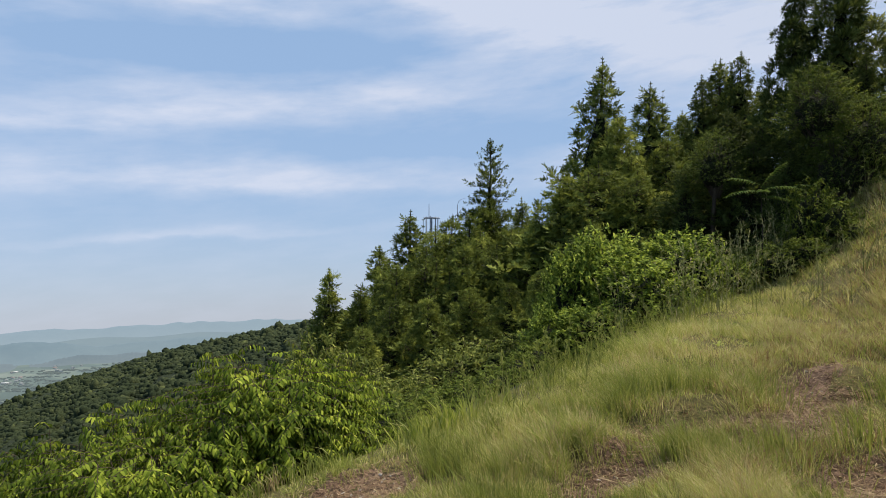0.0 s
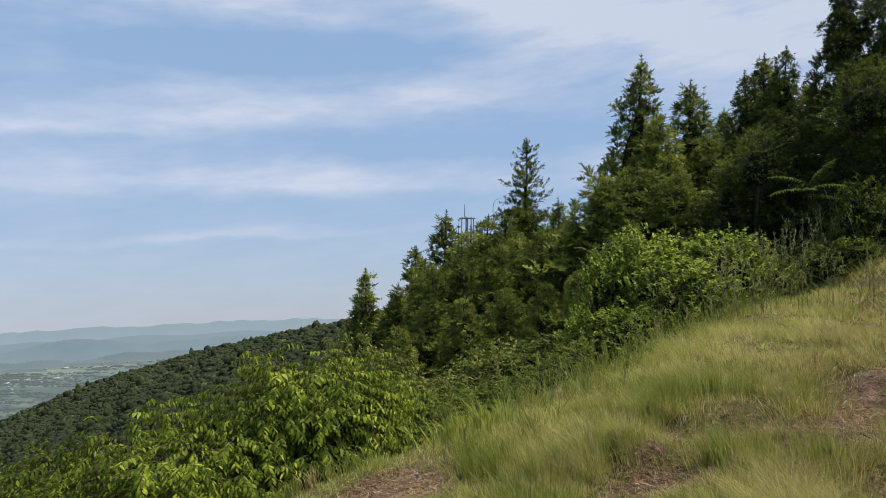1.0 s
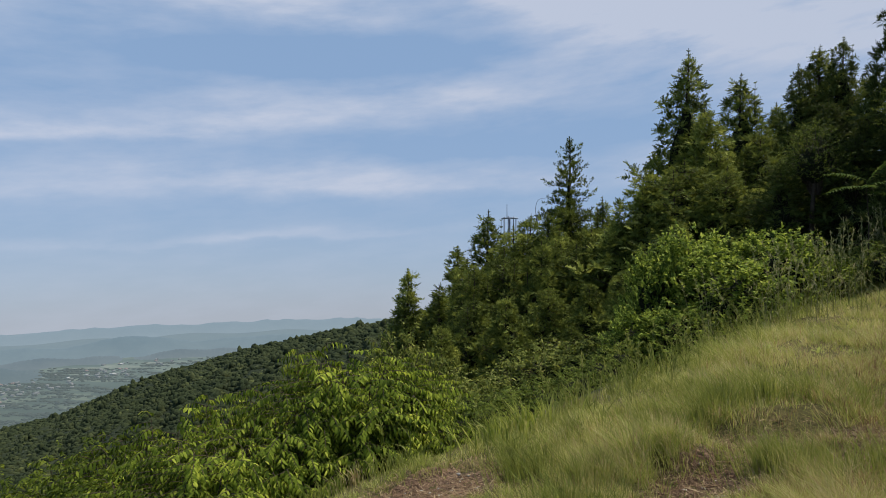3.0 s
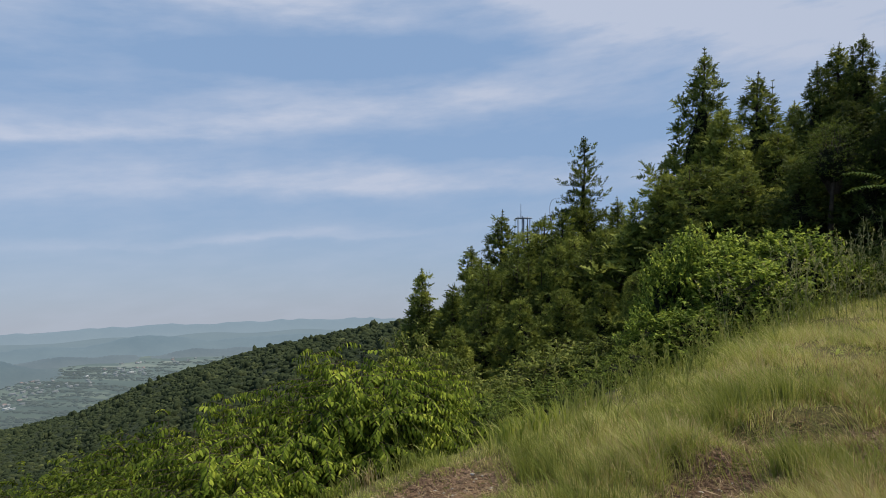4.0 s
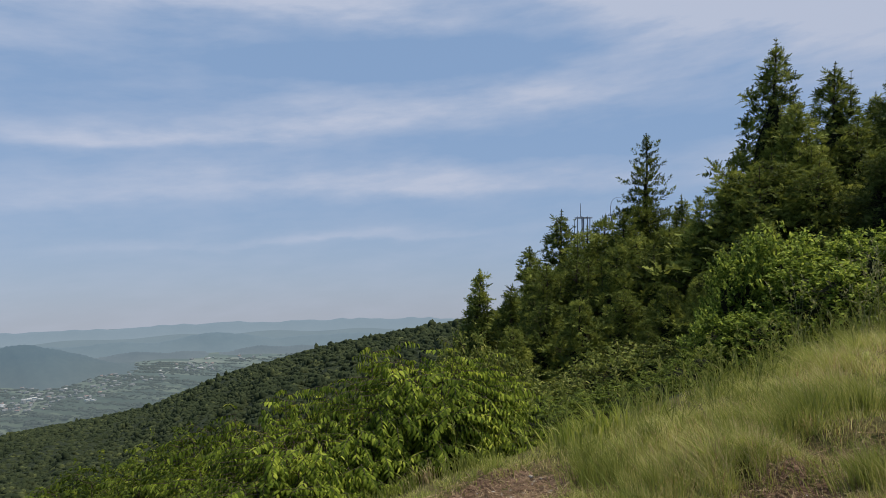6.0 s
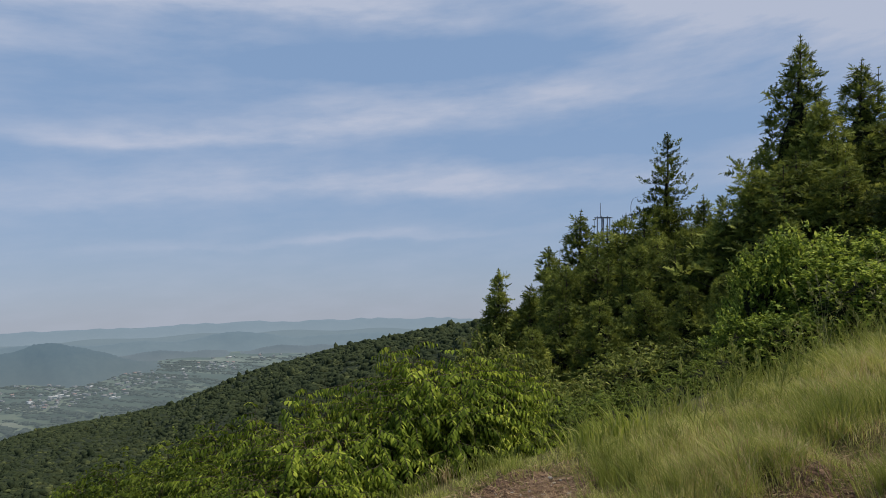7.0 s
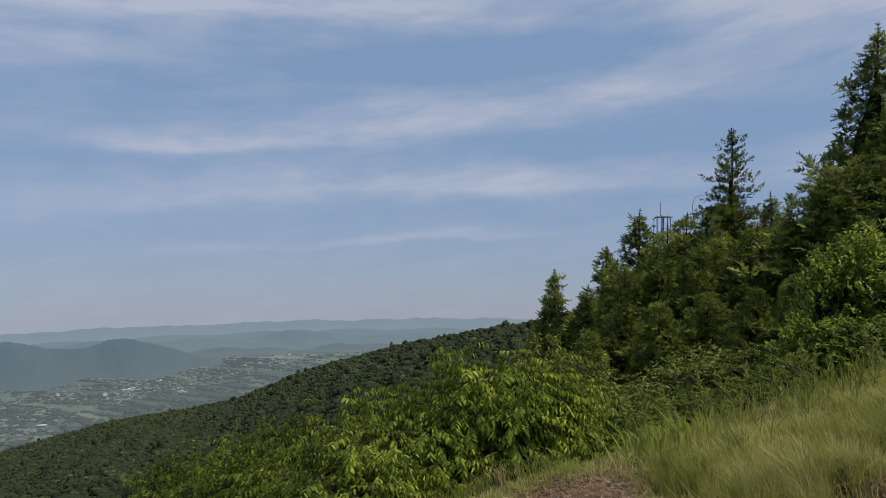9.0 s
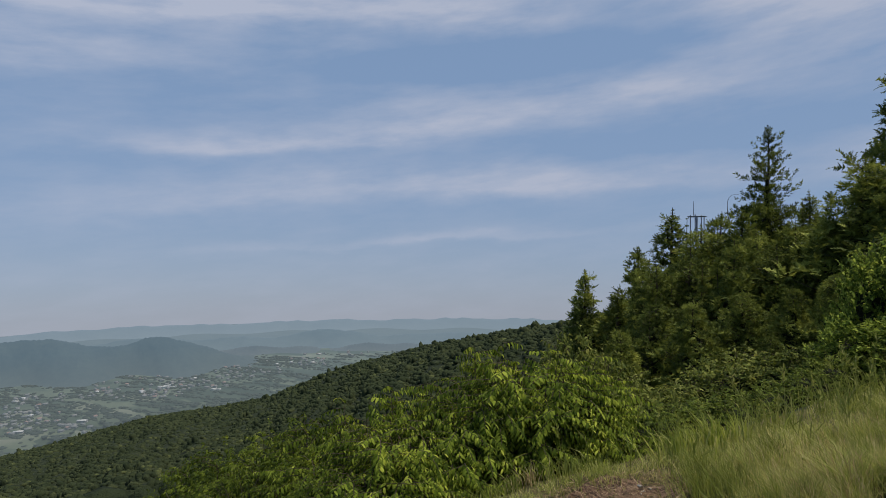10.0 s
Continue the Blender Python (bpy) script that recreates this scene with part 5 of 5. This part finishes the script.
MAT_FRESH = foliage("fresh_blade", [(0.11, 0.155, 0.02), (0.19, 0.24, 0.034), (0.28, 0.32, 0.058), (0.37, 0.37, 0.11)], 0.36, 0.55, 0.3)
_tr = np.random.default_rng(140)
MORE = []
while len(MORE) < 26:
    _az, _d = math.radians(_tr.uniform(-2, 37)), _tr.uniform(3.0, 6.0)
    _p, _q = _d * math.sin(_az), _d * math.cos(_az)
    if float(bareness(np.array([_p]), np.array([_q]))[0]) < 0.25:
        MORE.append((_p, _q, int(_tr.uniform(140, 300)), float(_tr.uniform(0.2, 0.32)), float(_tr.uniform(0.1, 0.18))))
for k, (x, y, count, tall, spread) in enumerate([(0.0, 5.15, 80, 0.36, 0.14), (0.2, 5.3, 60, 0.34, 0.13), (-0.22, 5.0, 60, 0.32, 0.12), (1.75, 3.85, 420, 0.22, 0.2), (1.5, 3.75, 300, 0.3, 0.17),
                                                 (0.55, 3.3, 320, 0.24, 0.18), (2.0, 3.65, 300, 0.3, 0.18), (0.9, 4.55, 300, 0.34, 0.18), (1.35, 4.75, 320, 0.36, 0.18), (2.55, 5.0, 300, 0.32, 0.2), (0.35, 3.9, 300, 0.3, 0.18), (1.5, 5.0, 320, 0.34, 0.16), (1.85, 5.0, 340, 0.36, 0.16), (2.2, 5.02, 320, 0.34, 0.16)] + MORE):
    tuft(x, y, count, tall, spread, MAT_FRESH if k < 3 else MAT_TALL, 120 + k,
         "tall fresh yellow-green grass tuft at the bushes" if k < 3 else "thick green grass tuft beside bare soil", 0.012 if k < 3 else 0.0042)


for k, az in enumerate((-24.5, -22.5, -20.5, -18.8, -17, -15.4, -13.6, -11.8, -10.2)):
    _a, _d = math.radians(az), 4.72 + 0.05 * (k % 3) + 0.03 * k
    tuft(_d * math.sin(_a), _d * math.cos(_a), 46, 0.22, 0.12, MAT_DRY if k % 4 == 1 else MAT_TALL, 180 + k, "pale half-dry grass tuft at the foot of the bushes", 0.006)


# ---------------------------------------------------------------- feathery sapling
def sapling(az, d, tan_top):
    """A slim sapling with long feather-shaped leaves."""
    rng = np.random.default_rng(91)
    x, y, z = ground_at(az, d)
    hgt = EYE + d * tan_top - z
    ob = new("feathery_sapling")
    ob.matrix_world = Matrix.Translation((x, y, z))
    t = np.linspace(0, 1, 6)
    h = Heap()
    h.add(*tube(np.stack([0.05 * np.sin(t * 3), 0.04 * t, t * hgt * 0.86], -1), 0.012 * (1.2 - t), 6))
    part("stem", h.mesh("stem", MAT_BARK, True), ob)
    for a, ln, up, zz in ((3.0, 0.62, 0.55, 0.86), (3.4, 0.75, 0.2, 0.80), (0.2, 0.55, 1.25, 0.84), (-0.3, 0.62, 0.35, 0.82), (4.4, 0.35, 0.3, 0.80), (-0.1, 0.5, 0.15, 0.76)):
        h = Heap()
        out = np.array([math.cos(a), math.sin(a), 0])
        base = np.array([0.02, 0.03, hgt * zz])
        line = base + out * (ln * t)[:, None] + np.array([0, 0, 1.0]) * (ln * (up * t - 0.35 * t * t))[:, None]
        h.add(*tube(line, 0.006 * (1.2 - t), 4))
        k = 26
        ts = np.repeat(np.linspace(0.15, 1, k // 2), 2)
        p = np.stack([np.interp(ts, t, line[:, c]) for c in range(3)], -1)
        side = np.cross(out, [0, 0, 1.0])
        sign = np.where(np.arange(k) % 2 == 0, 1.0, -1.0)[:, None]
        d_ = unit(out * 0.45 + side * sign + [0, 0, -0.12] + rng.normal(0, 0.08, (k, 3)))
        size = 0.11 * np.sin(np.clip(ts, 0.15, 0.93) * np.pi) ** 0.6 + 0.03
        h.add(*leaves(p, d_, np.tile([0, 0, 1.0], (k, 1)), size, size * 0.3))
        part("frond", h.mesh("frond", MAT_FROND), ob, "feather-shaped light green leaf")
    tagged(ob, "slim sapling with feathery light green leaves against dark trees", "sapling")


a, t_ = sight(1347, 300)
sapling(a, 12.6, t_)


# ---------------------------------------------------------------- mast behind the trees
def mast(az, d, tan_top):
    x, y, z = ground_at(az, d)
    top = EYE + d * tan_top - z
    ob = new("radio_mast")
    ob.matrix_world = Matrix.Translation((x, y, z))

    def piece(name, lines, label=""):
        h = Heap()
        for p, q, r0, r1, sides in lines:
            h.add(*tube(np.array([p, (np.array(p) + np.array(q)) / 2, q]), [r0, (r0 + r1) / 2, r1], sides))
        return part(name, h.mesh(name, MAT_STEEL), ob, label)

    piece("pole", [((0, 0, 0), (0, 0, top - 0.2), 0.26, 0.1, 10)])
    piece("lightning_rod", [((-0.35, 0, top - 0.2), (-0.35, 0, top + 1.7), 0.06, 0.03, 6)], "thin lightning rod")
    for k, zz in enumerate((top - 0.15, top - 2.5)):
        h = Heap()
        ang = np.linspace(0, 2 * np.pi, 19)
        for rr in (1.08, 0.8):
            ring = np.stack([rr * np.cos(ang), rr * np.sin(ang), np.full(19, zz)], -1)
            h.add(*tube(ring, np.full(19, 0.05), 6))
        for q in ang[::3]:
            h.add(*tube(np.array([[0.2 * math.cos(q), 0.2 * math.sin(q), zz], [0.7 * math.cos(q), 0.7 * math.sin(q), zz], [1.0 * math.cos(q), 1.0 * math.sin(q), zz]]), [0.05] * 3, 5))
        part("platform", h.mesh("platform", MAT_STEEL), ob, "ring-shaped steel platform")
    for q in range(7):
        c, s_ = 0.8 * math.cos(q * 0.9), 0.8 * math.sin(q * 0.9)
        piece("antenna", [((c, s_, top - 2.6 + 0.2 * (q % 3)), (c, s_, top - 0.1 + 0.15 * (q % 2)), 0.065, 0.065, 6)], "slim vertical antenna")
    tagged(ob, "grey steel radio mast with ring platforms behind the trees", "mast")


a, t_ = sight(764, 384)
mast(a, 80, t_)


def hut(az, d):
    x, y, z = ground_at(az, d)
    ob = new("ridge_hut")
    ob.matrix_world = Matrix.Translation((x, y, z)) @ Matrix.Rotation(0.4, 4, "Z")
    # the hut takes the roof material, its painted haze glow included
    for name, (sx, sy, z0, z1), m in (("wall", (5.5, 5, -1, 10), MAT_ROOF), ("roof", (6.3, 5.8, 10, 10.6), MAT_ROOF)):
        bm = bmesh.new()
        bmesh.ops.create_cube(bm, size=1.0, matrix=Matrix.Translation((0, 0, (z0 + z1) / 2)) @ Matrix.Diagonal((sx, sy, z1 - z0, 1)))
        bmesh.ops.bevel(bm, geom=bm.edges[:], offset=0.15, segments=1, affect="EDGES")
        me = bpy.data.meshes.new(name)
        bm.to_mesh(me)
        bm.free()
        me.materials.append(m)
        part(name, me, ob)
    tagged(ob, "small grey flat-roofed hut on the wooded ridge", "hut")


hut(-8.1, 612)


# ---------------------------------------------------------------- houses in the valley
def house_meshes(w, d, hgt, roof, wall_mat, roof_mat):
    h = Heap()
    x, y = w / 2, d / 2
    h.add([(-x, -y, 0), (x, -y, 0), (x, y, 0), (-x, y, 0), (-x, -y, hgt), (x, -y, hgt), (x, y, hgt), (-x, y, hgt), (-x, 0, hgt + roof), (x, 0, hgt + roof)],
          [(0, 1, 5), (0, 5, 4), (2, 3, 7), (2, 7, 6), (1, 2, 6), (1, 6, 5), (3, 0, 4), (3, 4, 7), (5, 6, 9), (7, 4, 8)])
    g = Heap()
    e, t = 0.7, 0.35
    k = roof / y
    pts = []
    for zz in (0.05, 0.05 + t):
        pts += [(-x - e, -y - e, hgt - e * k + zz), (x + e, -y - e, hgt - e * k + zz), (x + e, 0, hgt + roof + zz), (-x - e, 0, hgt + roof + zz), (x + e, y + e, hgt - e * k + zz), (-x - e, y + e, hgt - e * k + zz)]
    g.add(pts, [(6, 7, 8), (6, 8, 9), (9, 8, 10), (9, 10, 11), (0, 2, 1), (0, 3, 2), (3, 4, 2), (3, 5, 4), (0, 1, 7), (0, 7, 6), (4, 5, 11), (4, 11, 10),
                (1, 2, 8), (1, 8, 7), (2, 4, 10), (2, 10, 8), (3, 0, 6), (3, 6, 9), (5, 3, 9), (5, 9, 11)])
    return h.mesh("wall", wall_mat), g.mesh("roof", roof_mat)


# these roofs and halls carry the same haze painted as emission
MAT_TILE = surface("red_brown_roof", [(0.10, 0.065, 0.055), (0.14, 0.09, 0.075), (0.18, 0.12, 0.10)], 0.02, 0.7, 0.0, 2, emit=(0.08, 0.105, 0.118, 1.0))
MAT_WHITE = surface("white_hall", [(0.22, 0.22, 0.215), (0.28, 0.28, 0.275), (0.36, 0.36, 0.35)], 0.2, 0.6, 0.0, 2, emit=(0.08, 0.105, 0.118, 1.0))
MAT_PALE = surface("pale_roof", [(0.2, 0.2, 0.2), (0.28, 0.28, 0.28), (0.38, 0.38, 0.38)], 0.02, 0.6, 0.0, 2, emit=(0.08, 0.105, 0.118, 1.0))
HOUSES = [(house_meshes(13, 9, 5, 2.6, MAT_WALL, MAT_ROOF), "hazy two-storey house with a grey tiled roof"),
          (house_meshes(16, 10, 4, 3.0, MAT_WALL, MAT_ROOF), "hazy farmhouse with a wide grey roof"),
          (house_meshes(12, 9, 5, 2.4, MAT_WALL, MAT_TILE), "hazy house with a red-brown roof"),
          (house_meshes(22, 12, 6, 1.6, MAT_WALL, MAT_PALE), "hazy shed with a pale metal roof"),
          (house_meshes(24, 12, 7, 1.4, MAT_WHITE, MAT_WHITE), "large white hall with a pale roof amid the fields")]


def house_at(az, tan, kind, turn, size, label=""):
    r = 560.0 / -tan
    a = radians(az)
    x, y = r * math.sin(a), r * math.cos(a)
    z = float(land(x, y))
    if z > FLOOR + 6:
        return
    (wall, roof), text = HOUSES[kind]
    ob = new("house")
    ob.matrix_world = Matrix.Translation((x, y, z - 0.3)) @ Matrix.Rotation(turn, 4, "Z") @ Matrix.Diagonal((size, size, size, 1))
    part("wall", wall, ob)
    part("roof", roof, ob)
    tagged(ob, label or text, "house", "houses in the valley")


rng = np.random.default_rng(101)
# hamlets: azimuth, height tangent, spread of both, count
for az0, tan0, da, dt, count in [
        (-57.5, -0.226, 2.6, 0.012, 60), (-60.5, -0.215, 2.0, 0.008, 25), (-55.0, -0.242, 1.6, 0.008, 20), (-52.5, -0.202, 2.4, 0.006, 26), (-48.0, -0.210, 1.6, 0.006, 24), (-46.5, -0.197, 2.4, 0.006, 24),
        (-41.0, -0.187, 3.0, 0.007, 34), (-44.0, -0.205, 1.6, 0.004, 12), (-36.5, -0.178, 2.5, 0.006, 22), (-50.0, -0.186, 2.5, 0.004, 14), (-57.0, -0.199, 2.5, 0.004, 14), (-33.0, -0.166, 2.0, 0.003, 12)]:
    for _ in range(count):
        house_at(az0 + rng.normal(0, da * 0.6), tan0 + rng.normal(0, dt * 0.7), int(rng.choice(4, p=[0.46, 0.31, 0.17, 0.06])), rng.uniform(0, 3.14), rng.uniform(0.8, 1.25))
for az0, tan0, size in ((-48.0, -0.2035, 1.3), (-47.6, -0.202, 1.1), (-47.1, -0.2035, 0.8), (-43.9, -0.212, 0.9), (-43.5, -0.2125, 0.7), (-50.4, -0.183, 0.6)):
    house_at(az0, tan0, 4, rng.uniform(-0.3, 0.3) + 0.8, size)


# ---------------------------------------------------------------- single leaves of the near bushes
MAT_LEAF = foliage("single_bush_leaf", [(0.03, 0.055, 0.005), (0.07, 0.112, 0.008), (0.14, 0.188, 0.015), (0.24, 0.29, 0.03)], 0.4, 0.7, 0.08, single=True)
_h = Heap()
_h.add(*ovals(np.zeros((1, 3)), np.array([[1.0, 0, 0]]), np.array([[0, 0, 1.0]]), 1.0, 0.34))
LEAF = _h.mesh("leaf", MAT_LEAF)
for ob, variant in LEAFY:
    crown = next(k for k in ob.children if k.name.startswith("crown"))
    for p, d, up, ln, _w in zip(*variant[3]):
        d = Vector(d).normalized()
        side = d.cross(Vector(up)).normalized()
        top = side.cross(d)
        leaf = part("leaf", LEAF, crown)
        m = Matrix((d, -side, top)).transposed().to_4x4()
        leaf.matrix_local = Matrix.Translation(Vector(p)) @ m @ Matrix.Diagonal((ln, ln, ln, 1))

# a bare hooked shoot above one of the cypresses
_a, _t = sight(811, 372)
_x, _y = 20 * math.sin(radians(_a)), 20 * math.cos(radians(_a))
_z = EYE + 20 * _t
_k = np.linspace(0, 1, 9)
_line = np.stack([_x + 0.30 * _k ** 3 - 0.05 * np.sin(_k * 3), _y + 0 * _k, _z - 0.35 + 0.72 * np.sin(_k * 1.75)], -1)
_h = Heap()
_inv = HOOKED.matrix_world.inverted()
_h.add(*tube([tuple(_inv @ Vector(k)) for k in _line], 0.009 * (1.25 - _k), 5))
part("shoot", _h.mesh("shoot", MAT_BARK, True), HOOKED, "bare hooked shoot")

# ---------------------------------------------------------------- broad-leaved weeds in the grass
def weed(x, y, count, size, seed):
    rng = np.random.default_rng(seed)
    ob = new("meadow_weed")
    ob.matrix_world = Matrix.Translation((x, y, float(land(x, y)) + 0.03))
    for k in range(count):
        a = k * 2.4 + rng.uniform(-0.3, 0.3)
        h = Heap()
        d = np.array([[math.cos(a), math.sin(a), rng.uniform(0.5, 1.3)]])
        ln = size * rng.uniform(0.7, 1.1)
        h.add(*ovals(np.array([[0, 0, 0.0]]), d, np.array([[0, 0, 1.0]]), ln, ln * 0.26, 0.45))
        part("leaf", h.mesh("leaf", MAT_FRESH), ob)
    tagged(ob, "small broad-leaved weed growing among the meadow grass", "weed", "broad-leaved weeds in the grass")


_wr = np.random.default_rng(160)
for k, (x, y) in enumerate([(2.95, 6.6), (3.2, 6.5), (2.6, 6.9), (3.7, 6.1), (4.3, 7.2), (1.7, 5.9), (3.9, 7.9), (2.2, 5.6), (1.15, 5.4)]):
    weed(x, y, int(_wr.integers(5, 8)), float(_wr.uniform(0.08, 0.14)), 161 + k)
